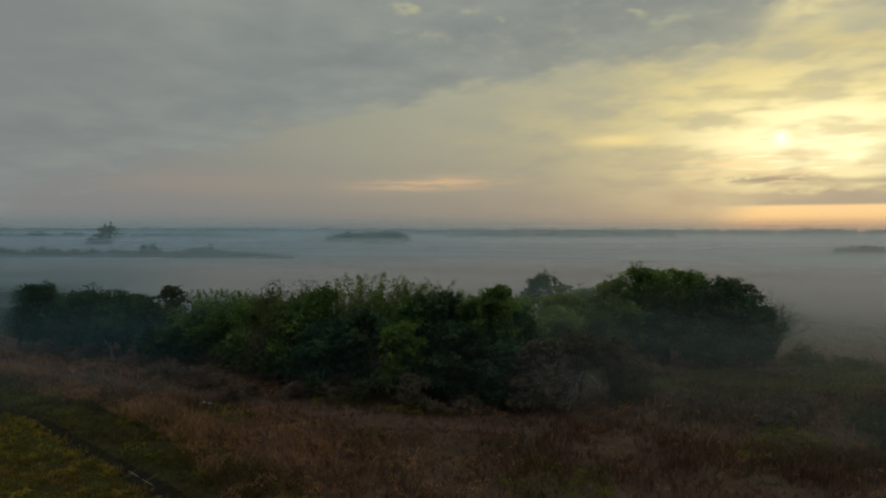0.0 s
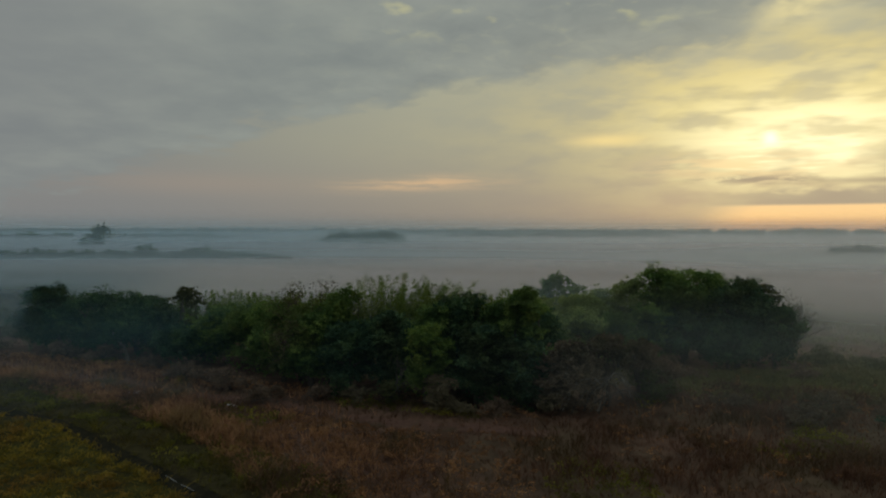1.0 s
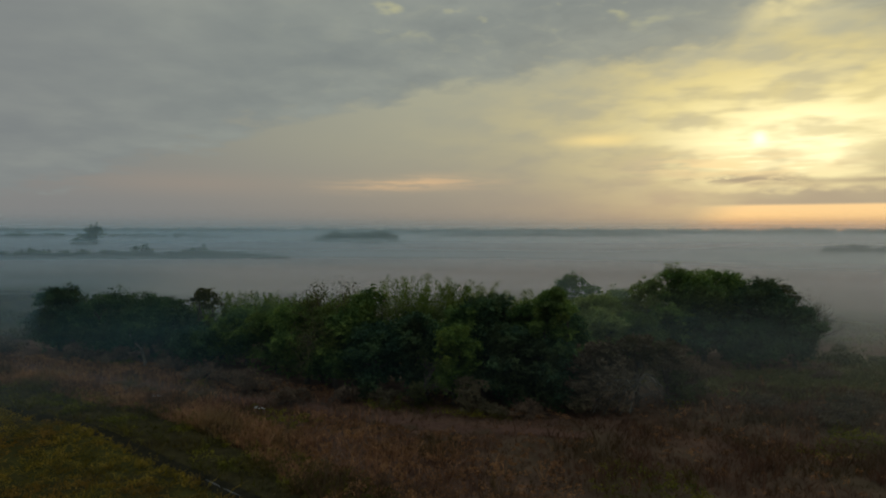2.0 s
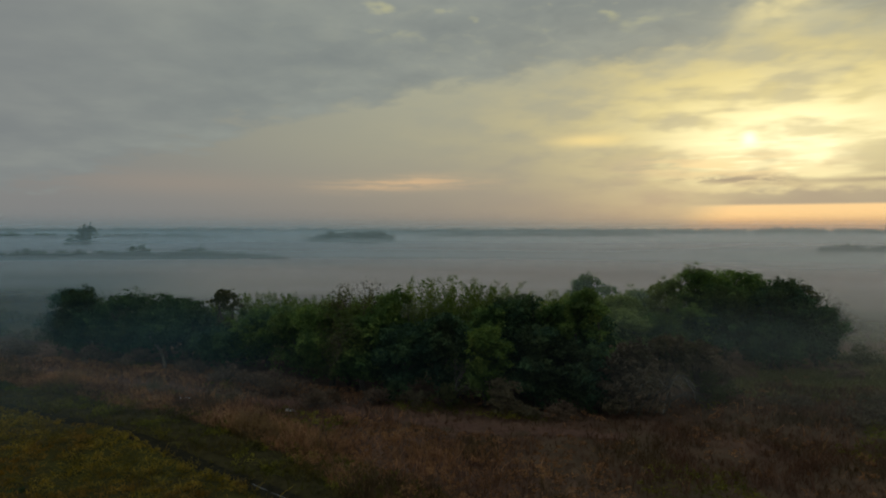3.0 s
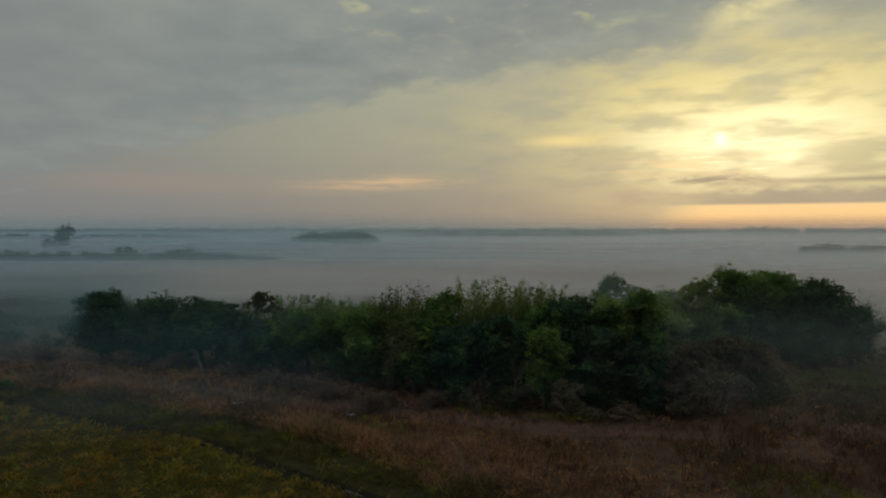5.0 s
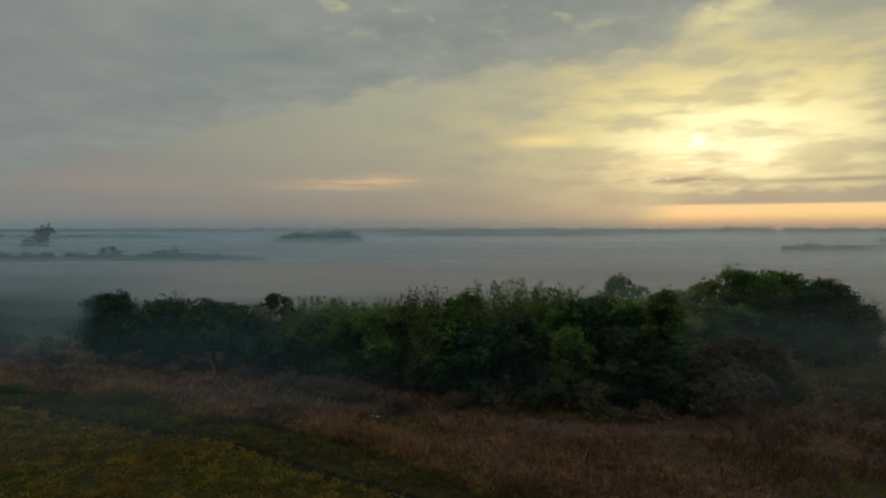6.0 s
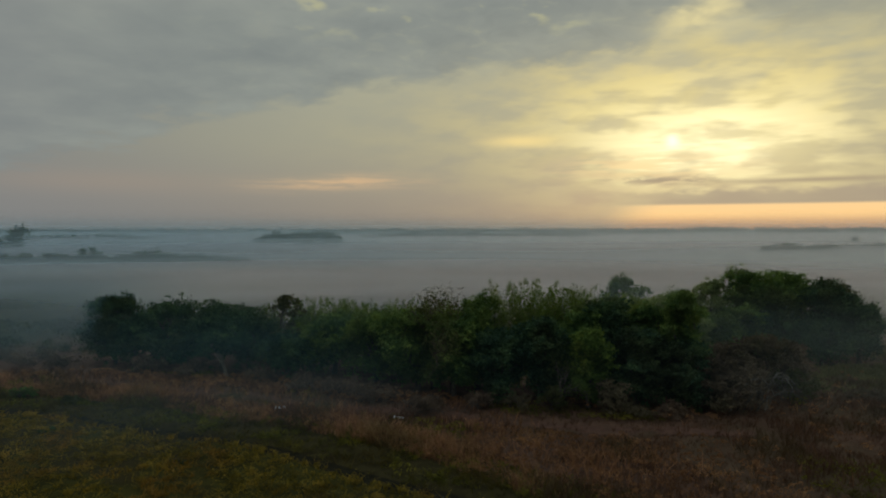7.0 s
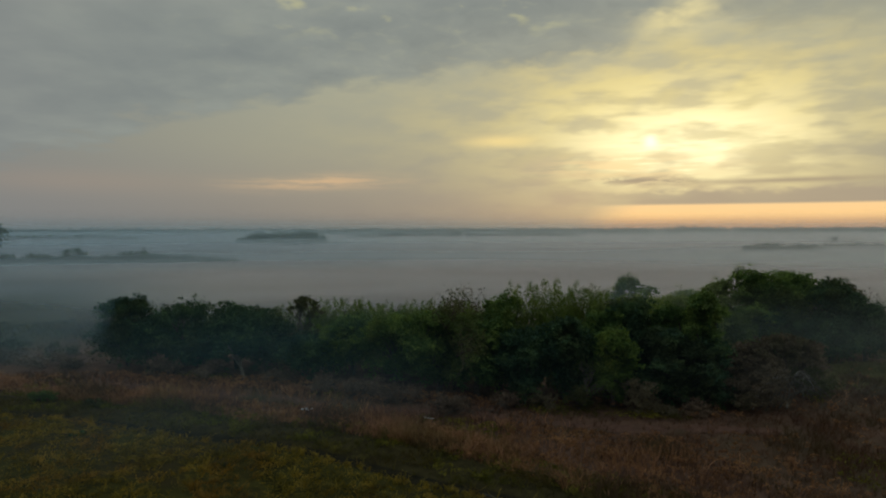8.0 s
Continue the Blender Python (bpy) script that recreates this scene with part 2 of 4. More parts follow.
MUD = rough_material("track_mud", (0.01, 0.009, 0.005), (0.024, 0.02, 0.011), 1.4, 0.95, 0.06)
PALE = rough_material("weathered_white", (0.5, 0.48, 0.45), (0.72, 0.7, 0.66), 7.0, 0.6)
STEEL = rough_material("dull_steel", (0.2, 0.2, 0.2), (0.3, 0.3, 0.3), 0.5, 0.6)
CONCRETE = rough_material("grey_boards", (0.16, 0.16, 0.16), (0.24, 0.235, 0.225), 0.6, 0.85)


def water_material():
    mat, g = material("still_water")
    p = g.node("ShaderNodeBsdfPrincipled")
    p.inputs["Base Color"].default_value = (0.02, 0.022, 0.02, 1)
    p.inputs["Roughness"].default_value = 0.06
    p.inputs["IOR"].default_value = 1.33
    finish(g, p.outputs[0])
    return mat


WATER = water_material()


def mist_shader(g, colour, alpha):
    """Thin mist: lets part of the light pass and scatters the rest to both sides."""
    front, behind = g.node("ShaderNodeBsdfDiffuse"), g.node("ShaderNodeBsdfTranslucent")
    g.put(front.inputs[0], colour)
    g.put(behind.inputs[0], colour)
    both, out = g.node("ShaderNodeMixShader"), g.node("ShaderNodeMixShader")
    g.put(both.inputs[1], front.outputs[0])
    g.put(both.inputs[2], behind.outputs[0])
    g.put(out.inputs[0], alpha)
    g.put(out.inputs[1], g.node("ShaderNodeBsdfTransparent").outputs[0])
    g.put(out.inputs[2], both.outputs[0])
    finish(g, out.outputs[0])


# ---------------------------------------------------------------- mesh helpers
def mesh_of(name, verts, faces, mat, smooth=False):
    me = bpy.data.meshes.new(name)
    me.from_pydata(np.asarray(verts).reshape(-1, 3).tolist(), [], faces if isinstance(faces, list) else faces.tolist())
    me.materials.append(mat)
    if smooth:
        me.shade_smooth()
    return me


def part(name, me, parent, label=""):
    ob = new(name, me)
    ob.parent = parent
    return tagged(ob, label)


def thing(name, x, y, z, label, category, group="", kind=""):
    ob = new(name)
    ob.location = (x, y, z)
    ob.empty_display_size = 0.3
    return tagged(ob, label, category, group, kind)


def unit(v):
    return v / np.maximum(np.linalg.norm(v, axis=-1, keepdims=True), 1e-6)


def leaves(rng, centres, outward, length, width, droop=0.0, flat=0.65):
    """Rhombic leaves: one bent quad each, facing partly outward."""
    n = len(centres)
    normal = unit(outward * flat + rng.normal(size=(n, 3)) * 0.6)
    along = unit(np.cross(normal, rng.normal(size=(n, 3))))
    along[:, 2] -= droop
    along = unit(along)
    side = unit(np.cross(normal, along))
    size = rng.uniform(0.6, 1.35, (n, 1))
    la, wi = along * length * size * 0.5, side * width * size * 0.5
    lift = normal * length * size * 0.12
    v = np.stack([centres - la, centres + wi + lift, centres + la, centres - wi + lift], 1).reshape(-1, 3)
    f = np.arange(4 * n).reshape(n, 4)
    return v, f


def tubes(lines, sides=5):
    """Tapered tubes along lines of (points, radii), joined in one set of verts and faces."""
    vs, fs, base = [], [], 0
    for pts, rad in lines:
        pts = np.asarray(pts, float)
        d = unit(np.gradient(pts, axis=0))
        a = unit(np.cross(d, np.where(np.abs(d[:, 2:3]) > 0.9, [[1.0, 0, 0]], [[0, 0, 1.0]])))
        b = np.cross(d, a)
        k = len(pts)
        ang = np.linspace(0, 2 * math.pi, sides, endpoint=False)
        ring = pts[:, None] + (np.cos(ang)[None, :, None] * a[:, None] + np.sin(ang)[None, :, None] * b[:, None]) * np.asarray(rad)[:, None, None]
        vs.append(ring.reshape(-1, 3))
        for i in range(k - 1):
            for j in range(sides):
                p, q = base + i * sides + j, base + i * sides + (j + 1) % sides
                fs.append([p, q, q + sides, p + sides])
        fs.append([base + (k - 1) * sides + j for j in range(sides)])
        base += k * sides
    return np.concatenate(vs), fs


def bent(rng, a, b, k=6, sway=0.08):
    a, b = np.asarray(a, float), np.asarray(b, float)
    t = np.linspace(0, 1, k)[:, None]
    mid = rng.normal(size=3) * np.linalg.norm(b - a) * sway
    wob = rng.normal(size=(k, 3)) * np.linalg.norm(b - a) * sway * 0.25
    wob[0] = wob[-1] = 0
    return a + (b - a) * t + mid * (4 * t * (1 - t)) + wob


# ---------------------------------------------------------------- plants
def crown_points(rng, lumps, count, shell=0.55, each=18):
    """Leaf places in small sprays, which sit on the skin of uneven lumps, most of them on the upper side, with gaps between."""
    c, r = np.array([l[0] for l in lumps]), np.array([l[1] for l in lumps])
    w = r ** 2
    k = max(8, count // each)
    pick = rng.choice(len(lumps), k, p=w / w.sum())
    squash = rng.uniform(0.75, 1.25, (len(lumps), 3)) * [1, 1, 0.82]
    d = unit(rng.normal(size=(k, 3)))
    d[:, 2] = np.abs(d[:, 2]) * np.where(rng.random(k) < 0.8, 1, -1)
    far = shell + (1 - shell) * rng.random(k) ** 0.6
    far = np.where(rng.random(k) < 0.1, rng.uniform(1.05, 1.35, k), far * rng.uniform(0.8, 1.12, k))
    spray = c[pick] + d * squash[pick] * (r[pick] * far)[:, None]
    puff = np.minimum(r[pick], 2.2) * rng.uniform(0.2, 0.42, k)
    own = np.repeat(np.arange(k), each)
    off = rng.normal(size=(len(own), 3)) * 0.62
    out = unit(d[own] * 0.7 + unit(off) * 0.6 + [0, 0, 0.35])
    return spray[own] + off * puff[own][:, None] * [1, 1, 0.55], out


def broadleaf(x, y, h, r, leaf="dark", seed=1, base=0.18, count=7000, size=0.34, bark=BARK, lean=(0, 0), label="", group="trees of the grove", dome=1.0, lumps_n=36, gaps=0.0, lump=0.42):
    """A broad-leaved tree: bent trunk, limbs to each part of the crown, and a crown of leaf clumps with gaps."""
    rng = np.random.default_rng(seed)
    tree = thing("tree", x, y, -0.05, label, "tree", group)
    lo = h * base
    lumps = []
    for i in range(lumps_n):
        zz = rng.random() ** 0.8
        reach = math.sqrt(max(0.06, 1 - (abs(zz - 0.42) / 0.62) ** 2.2 * dome))
        a = rng.uniform(0, 2 * math.pi)
        q = r * reach * math.sqrt(rng.uniform(0.1, 1.0)) * 0.78
        rr = r * lump * rng.uniform(0.75, 1.25) * (1 - 0.25 * zz)
        cz = lo + rr * 0.6 + (h - lo - rr * 1.45) * zz
        lumps.append((np.array([q * math.cos(a) + lean[0] * cz / h, q * math.sin(a) + lean[1] * cz / h, cz]), rr))
    top = np.array([lean[0], lean[1], h * 0.97])
    for i in range(5):
        rr = r * rng.uniform(0.26, 0.4)
        lumps.append((top + [rng.normal() * r * 0.3, rng.normal() * r * 0.3, -rr - rng.uniform(0, 0.12) * r], rr))
    pts, out = crown_points(rng, lumps, count, 0.3)
    if gaps:
        keep = np.array([noise.noise(Vector(p * 0.9)) for p in pts]) > gaps - 0.5
        pts, out = pts[keep], out[keep]
    pts[:, 2] = np.maximum(pts[:, 2], 0.25)
    v, f = leaves(rng, pts, out, size, size * 0.55)
    part("crown", mesh_of("crown", v, f, LEAF[leaf]), tree)
    fork = np.array([lean[0] * 0.35, lean[1] * 0.35, h * 0.34])
    k0 = 0.055 * h ** 0.75
    line = bent(rng, (0, 0, -0.3), fork, 7, 0.05)
    part("trunk", mesh_of("trunk", *tubes([(line, np.linspace(k0 * 1.25, k0 * 0.7, 7))], 8), bark, True), tree)
    for i in range(6):
        tip = lumps[int(rng.integers(len(lumps)))][0]
        a = line[4] * 0.4 + fork * 0.6
        limb = bent(rng, a, tip, 6, 0.1)
        bough = part("branch", mesh_of("branch", *tubes([(limb, np.linspace(k0 * 0.5, 0.03, 6))], 5), bark, True), tree)
        for j in range(4):
            s = limb[int(rng.integers(2, 6))]
            twig = bent(rng, s, s + rng.normal(size=3) * r * 0.12 + [0, 0, r * 0.08], 4, 0.1)
            part("twig", mesh_of("twig", *tubes([(twig, np.linspace(k0 * 0.18, 0.015, 4))], 4), bark), bough)
    return tree


def bamboo(x, y, h, r, seed, count=4200, culms=28, leaf="bamboo", label="", group="bamboo stand"):
    """A clump of bamboo: upright culms that nod at the tip, with feathery sprays of narrow leaves."""
    rng = np.random.default_rng(seed)
    clump = thing("bamboo_clump", x, y, -0.05, label, "bamboo", group)
    pts, out = [], []
    for i in range(culms):
        a, q = rng.uniform(0, 2 * math.pi), r * math.sqrt(rng.random())
        foot = np.array([q * math.cos(a), q * math.sin(a), -0.2])
        hh = h * rng.uniform(0.7, 1.0) if i else h
        nod = rng.normal(size=2) * 0.12 * hh
        t = np.linspace(0, 1, 9)
        line = foot + np.stack([nod[0] * t ** 2.5, nod[1] * t ** 2.5, hh * (t - 0.03 * t ** 3)], 1)
        part("culm", mesh_of("culm", *tubes([(line, np.linspace(0.05, 0.008, 9))], 5), CULM, True), clump)
        n = count // culms
        s = rng.beta(2.2, 1.25, n)
        p = np.stack([np.interp(s, t, line[:, k]) for k in range(3)], 1)
        spread = 0.15 * h * (1.02 - s) ** 0.6 * (0.35 + rng.random(n) * 0.75)
        d = unit(np.concatenate([rng.normal(size=(n, 2)), np.full((n, 1), 0.15)], 1))
        pts.append(p + d * spread[:, None] - np.stack([np.zeros(n), np.zeros(n), spread * 0.25], 1))
        out.append(d)
    v, f = leaves(rng, np.concatenate(pts), np.concatenate(out), 0.3, 0.075, 0.6, 0.4)
    part("foliage", mesh_of("foliage", v, f, LEAF[leaf]), clump)
    return clump


def grow(rng, start, way, length, radius, depth, lines, tips, up=0.15, split=3, spread=0.75):
    """A twig that forks; bare wood."""
    end = start + way * length
    line = bent(rng, start, end, 5, 0.09)
    lines.append((line, np.linspace(radius, radius * 0.55, 5)))
    if depth == 0:
        tips.append(end)
        return
    for i in range(split):
        w = unit(way + rng.normal(size=3) * spread * 0.6 + np.array([0, 0, up]))
        s = line[-1] if i == 0 else line[int(rng.integers(2, 5))]
        grow(rng, s, w, length * rng.uniform(0.55, 0.85), radius * 0.55, depth - 1, lines, tips, up, split, spread)


def twiggy(name, x, y, h, seed, label, category, leaf="brown", count=700, stems=3, lean=(0, 0), wood=None, depth=4, size=0.2, spread=0.75, group=""):
    """A thin-leaved or bare shrub or tree of forking twigs."""
    rng = np.random.default_rng(seed)
    bush = thing(name, x, y, -0.05, label, category, group)
    tips, wood = [], wood or TWIG
    for i in range(stems):
        lines = []
        way = unit(np.array([lean[0] + rng.normal() * 0.28, lean[1] + rng.normal() * 0.28, 1.0]))
        grow(rng, np.array([rng.normal() * 0.15, rng.normal() * 0.15, -0.2]), way, h * 0.36, 0.03 + h * 0.016, depth, lines, tips, 0.12, 3, spread)
        part("stem", mesh_of("stem", *tubes(lines, 4), wood), bush)
    if count:
        c = np.array(tips)[rng.integers(len(tips), size=count)] + rng.normal(size=(count, 3)) * h * 0.05
        c[:, 2] = np.maximum(c[:, 2], 0.15)
        v, f = leaves(rng, c, unit(rng.normal(size=(count, 3))), size, size * 0.55, 0.2)
        part("foliage", mesh_of("foliage", v, f, LEAF[leaf]), bush)
    return bush


def shrub(x, y, h, r, seed, leaf="brown", count=2200, label="", size=0.24, name="shrub", group="undergrowth", lumps_n=15, wood=None):
    """A low mound: several stems under a loose, uneven skin of leaves."""
    rng = np.random.default_rng(seed)
    bush = thing(name, x, y, -0.05, label, "shrub", group)
    lumps = []
    for i in range(lumps_n):
        a, q = rng.uniform(0, 2 * math.pi), r * math.sqrt(rng.random()) * 0.75
        rr = min(r, h) * rng.uniform(0.25, 0.48)
        lumps.append((np.array([q * math.cos(a), q * math.sin(a), max(0.35 * rr, (h - rr) * rng.uniform(0.25, 1.0) * (1 - 0.45 * (q / r) ** 2))]), rr))
    pts, out = crown_points(rng, lumps, count, 0.45)
    pts[:, 2] = np.maximum(pts[:, 2], 0.08)
    v, f = leaves(rng, pts, out, size, size * 0.5, 0.25)
    part("foliage", mesh_of("foliage", v, f, LEAF[leaf]), bush)
    for i in range(4):
        lines = []
        tip = lumps[i][0]
        line = bent(rng, (rng.normal() * 0.1, rng.normal() * 0.1, -0.15), tip * [1.1, 1.1, 1.05], 6, 0.15)
        lines.append((line, np.linspace(0.05, 0.015, 6)))
        for j in range(5):
            s = line[int(rng.integers(2, 6))]
            lines.append((bent(rng, s, s + rng.normal(size=3) * r * 0.35 + [0, 0, 0.25 * r], 5, 0.2), np.linspace(0.022, 0.006, 5)))
        part("stem", mesh_of("stem", *tubes(lines, 4), wood or TWIG), bush)
    return bush


def blades(rng, xy, z0, h, width, lean=0.25, per=3, plume=0.0):
    """Upright blades in tufts at xy: each a tapered, bent pair of quads."""
    n = len(xy) * per
    foot = np.repeat(np.concatenate([xy, np.asarray(z0).reshape(-1, 1)], 1), per, 0)
    foot[:, :2] += rng.normal(size=(n, 2)) * 0.07
    hh = np.repeat(h, per) * rng.uniform(0.65, 1.1, n)
    a = rng.uniform(0, 2 * math.pi, n)
    side = np.stack([np.cos(a), np.sin(a), np.zeros(n)], 1) * (width * rng.uniform(0.6, 1.3, n))[:, None] * 0.5
    tilt = np.concatenate([rng.normal(size=(n, 2)) * lean, np.ones((n, 1))], 1)
    mid = foot + tilt * (hh * 0.55)[:, None]
    tip = foot + tilt * [1.7, 1.7, 1] * hh[:, None]
    w2 = 0.8 + plume
    v = np.stack([foot - side * 0.7, foot + side * 0.7, mid + side * w2, mid - side * w2, tip + side * 0.25, tip - side * 0.25], 1).reshape(-1, 3)
    i = np.arange(n)[:, None] * 6
    f = np.concatenate([i + [0, 1, 2, 3], i + [3, 2, 4, 5]])
    return v, f


# ---------------------------------------------------------------- ground
def ground_height(px, py):
    """Gentle swells near the walk, flat far off."""
    near = np.exp(-((px + 15) ** 2 + (py - 50) ** 2) / 130.0 ** 2)
    return near * (0.16 * np.sin(px * 0.19 + 1.3) * np.cos(py * 0.23) + 0.1 * np.sin(px * 0.53 + py * 0.41))


TRACK = [(-8.0, 28.0), (-14.0, 34.2), (-19.3, 39.6), (-23.0, 42.9), (-27.0, 46.1), (-32.3, 50.3), (-37.5, 54.2), (-43.0, 57.2), (-49.5, 60.6), (-55.0, 63.6), (-64.0, 67.2), (-80.0, 72.0), (-110.0, 79.0)]
EDGE = [(-6.0, 30.0), (-12.0, 35.0), (-16.8, 39.5), (-20.0, 44.6), (-25.0, 50.5), (-33.2, 57.0), (-43.2, 62.3), (-55.0, 68.5), (-68.0, 74.5), (-84.0, 81.0), (-112.0, 92.0)]


PATHWAY = [(3.0, 53.2), (-0.6, 53.8), (-6.5, 54.9), (-12.7, 57.3), (-19.0, 60.0), (-24.0, 62.3), (-32.0, 65.8), (-42.6, 70.3), (-50.8, 74.0), (-60.0, 78.0)]


def off_line(px, py, line):
    """How far points lie beyond a line that runs from the right to the left (negative: on the camera's side)."""
    best, sign = np.full(px.shape, 1e9), np.zeros(px.shape)
    for (ax, ay), (bx, by) in zip(line, line[1:]):
        dx, dy = bx - ax, by - ay
        t = np.clip(((px - ax) * dx + (py - ay) * dy) / (dx * dx + dy * dy), 0, 1)
        d = np.hypot(px - ax - t * dx, py - ay - t * dy)
        s = -np.sign(dx * (py - ay) - dy * (px - ax))
        closer = d < best
        best, sign = np.where(closer, d, best), np.where(closer, s, sign)
    return best * sign


def make_ground():
    xs = np.concatenate([-np.geomspace(4600, 130, 26), np.linspace(-120, 90, 141), np.geomspace(100, 4600, 28)])
    ys = np.concatenate([-np.geomspace(4600, 30, 22), np.linspace(-20, 140, 107), np.geomspace(150, 4600, 28)])
    gx, gy = np.meshgrid(xs, ys)
    z = ground_height(gx, gy)
    v = np.stack([gx, gy, z], -1).reshape(-1, 3)
    w = len(xs)
    i = (np.arange(len(ys) - 1)[:, None] * w + np.arange(w - 1)[None]).reshape(-1, 1)
    f = i + np.array([0, 1, w + 1, w])
    tagged(new("ground", mesh_of("ground", v, f, EARTH, True)), "flat brown marsh ground with patches of withered grass", "ground", kind="structure")


make_ground()


def strip(name, line, lo, hi, mat, lift, label, category, cross=6, step=1.2):
    """A strip of ground along a line, from lo to hi metres beyond it."""
    pts = [Vector(p) for p in line]
    along = []
    for a, b in zip(pts, pts[1:]):
        k = max(2, int((b - a).length / step))
        along += [a.lerp(b, i / k) for i in range(k)]
    along.append(pts[-1])
    p = np.array([tuple(q) for q in along])
    t = unit(np.gradient(p, axis=0))
    n = np.stack([t[:, 1], -t[:, 0]], 1)
    n = np.where((n[:, 1:2] < 0), -n, n)
    rows = []
    for s in np.linspace(lo, hi, cross):
        q = p + n * s
        inside = min(s - lo, hi - s) / 0.9
        rise = 0.06 + (lift - 0.06) * min(1.0, inside)
        rows.append(np.stack([q[:, 0], q[:, 1], ground_height(q[:, 0], q[:, 1]) + rise], 1))
    v = np.stack(rows, 1).reshape(-1, 3)
    i = (np.arange(len(p) - 1)[:, None] * cross + np.arange(cross - 1)[None]).reshape(-1, 1)
    f = i + np.array([0, cross, cross + 1, 1])
    return tagged(new(name, mesh_of(name, v, f, mat, True)), label, category, kind="structure")


strip("track", TRACK, -0.75, 0.75, MUD, 0.05, "narrow wet mud track between grass bank and reeds", "track", 7)
strip("grass_bank", TRACK, -34.0, -0.7, TURF, 0.3, "yellow-green grass bank beside the track", "grass bank", 40)
strip("path", PATHWAY, -1.1, 1.1, BARE, 0.07, "faint trodden path of bare reddish earth along the grove", "path", 9)
strip("verge", TRACK, 0.7, 5.2, DITCH, 0.12, "weedy green verge between track and reeds", "verge", 6)


def puddle(ax, ay, bx, by, width, seed):
    rng = np.random.default_rng(seed)
    k = 14
    t = np.linspace(0, 1, k)
    px, py = ax + (bx - ax) * t, ay + (by - ay) * t
    w = width * np.sin(np.clip(t, 0.03, 0.97) * math.pi) ** 0.5 * rng.uniform(0.6, 1.1, k)
    d = unit(np.array([by - ay, ax - bx]))
    z = ground_height(px, py) + 0.075
    v = np.concatenate([np.stack([px + d[0] * w, py + d[1] * w, z], 1), np.stack([px - d[0] * w, py - d[1] * w, z], 1)])
    f = [[i, i + 1, k + i + 1, k + i] for i in range(k - 1)]
    return tagged(new("puddle", mesh_of("puddle", v, f, WATER)), "long shallow puddle in the wheel rut of the track", "puddle", kind="structure")


puddle(-23.8, 43.7, -22.4, 42.4, 0.08, 5)
puddle(-22.1, 42.1, -20.6, 40.8, 0.06, 6)


# ---------------------------------------------------------------- reeds and grass
GROVE = [(-66, 90), (-60, 84.5), (-50, 80.8), (-36, 74.5), (-26, 67.5), (-19, 65), (-12, 64), (-7, 60), (0, 57.5), (5, 58), (11, 64.5), (17.5, 71), (30, 76), (44, 84)]


def scatter(rng, n, x0, x1, y0, y1):
    return np.stack([rng.uniform(x0, x1, n), rng.uniform(y0, y1, n)], 1)


def drift(xy, scale, shift):
    return np.array([noise.noise(Vector((p[0] * scale, p[1] * scale, shift))) for p in xy])


def keep_front(xy):
    """Beyond the verge and before the grove."""
    gl = np.interp(xy[:, 0], [p[0] for p in GROVE], [p[1] for p in GROVE])
    return (off_line(xy[:, 0], xy[:, 1], EDGE) > 0.0) & (xy[:, 1] < gl + 1.5)


def reed_bed(name, n, box, h, mat, seed, width=0.05, low=0.35, label="", reach=None, thin=None):
    rng = np.random.default_rng(seed)
    xy = scatter(rng, n, *box)
    xy = xy[keep_front(xy)]
    if reach:
        xy = xy[rng.random(len(xy)) < np.clip(1.35 - off_line(xy[:, 0], xy[:, 1], EDGE) / reach, 0.12, 1)]
    aside = np.abs(off_line(xy[:, 0], xy[:, 1], PATHWAY)) + 1.6 * drift(xy, 0.25, 7.0)
    xy = xy[rng.random(len(xy)) < np.clip((aside - 0.6) / 3.0, 0.16, 1)]
    if thin:
        xy = xy[rng.random(len(xy)) < np.clip((thin - xy[:, 0]) / 14.0, 0.06, 1)]
    d = drift(xy, 0.16, seed)
    fine = drift(xy, 0.7, seed + 5.0)
    ok = rng.random(len(xy)) < np.clip(0.6 + d * 1.3 + fine * 0.7, 0.06, 1)
    xy, d = xy[ok], d[ok]
    gl = np.interp(xy[:, 0], [p[0] for p in GROVE], [p[1] for p in GROVE])
    hh = h * np.clip(0.75 + 0.8 * d, low, 1.25) * np.clip(0.3 + (gl - xy[:, 1]) / 9.0, 0.3, 1)
    v, f = blades(rng, xy, ground_height(xy[:, 0], xy[:, 1]) - 0.03, hh, width, 0.26, 3, 0.35)
    tagged(new(name, mesh_of(name, v, f, mat)), label, "reeds", kind="stuff")


reed_bed("reed_bed", 60000, (-72, 42, 30, 80), 1.2, REED, 11, 0.042, 0.35, "withered straw-brown reeds on the marsh ground", 12.0, -4.0)
reed_bed("reed_bed", 46000, (-70, 50, 30, 84), 1.0, REED_DARK, 12, 0.05, 0.35, "dull reddish-brown dead reeds and sedge")


def stubble():
    """Short dead stalks and litter between the reeds."""
    rng = np.random.default_rng(15)
    xy = scatter(rng, 46000, -70, 48, 30, 82)
    xy = xy[keep_front(xy)]
    xy = xy[np.abs(off_line(xy[:, 0], xy[:, 1], PATHWAY)) > 0.5 + 1.5 * drift(xy, 0.3, 1.0)]
    v, f = blades(rng, xy, ground_height(xy[:, 0], xy[:, 1]) - 0.02, 0.3 + 0.2 * drift(xy, 0.3, 9.0), 0.05, 0.6, 2)
    tagged(new("reed_litter", mesh_of("reed_litter", v, f, REED_DARK)), "short broken reed stalks and litter on the ground", "reeds", kind="stuff")


stubble()


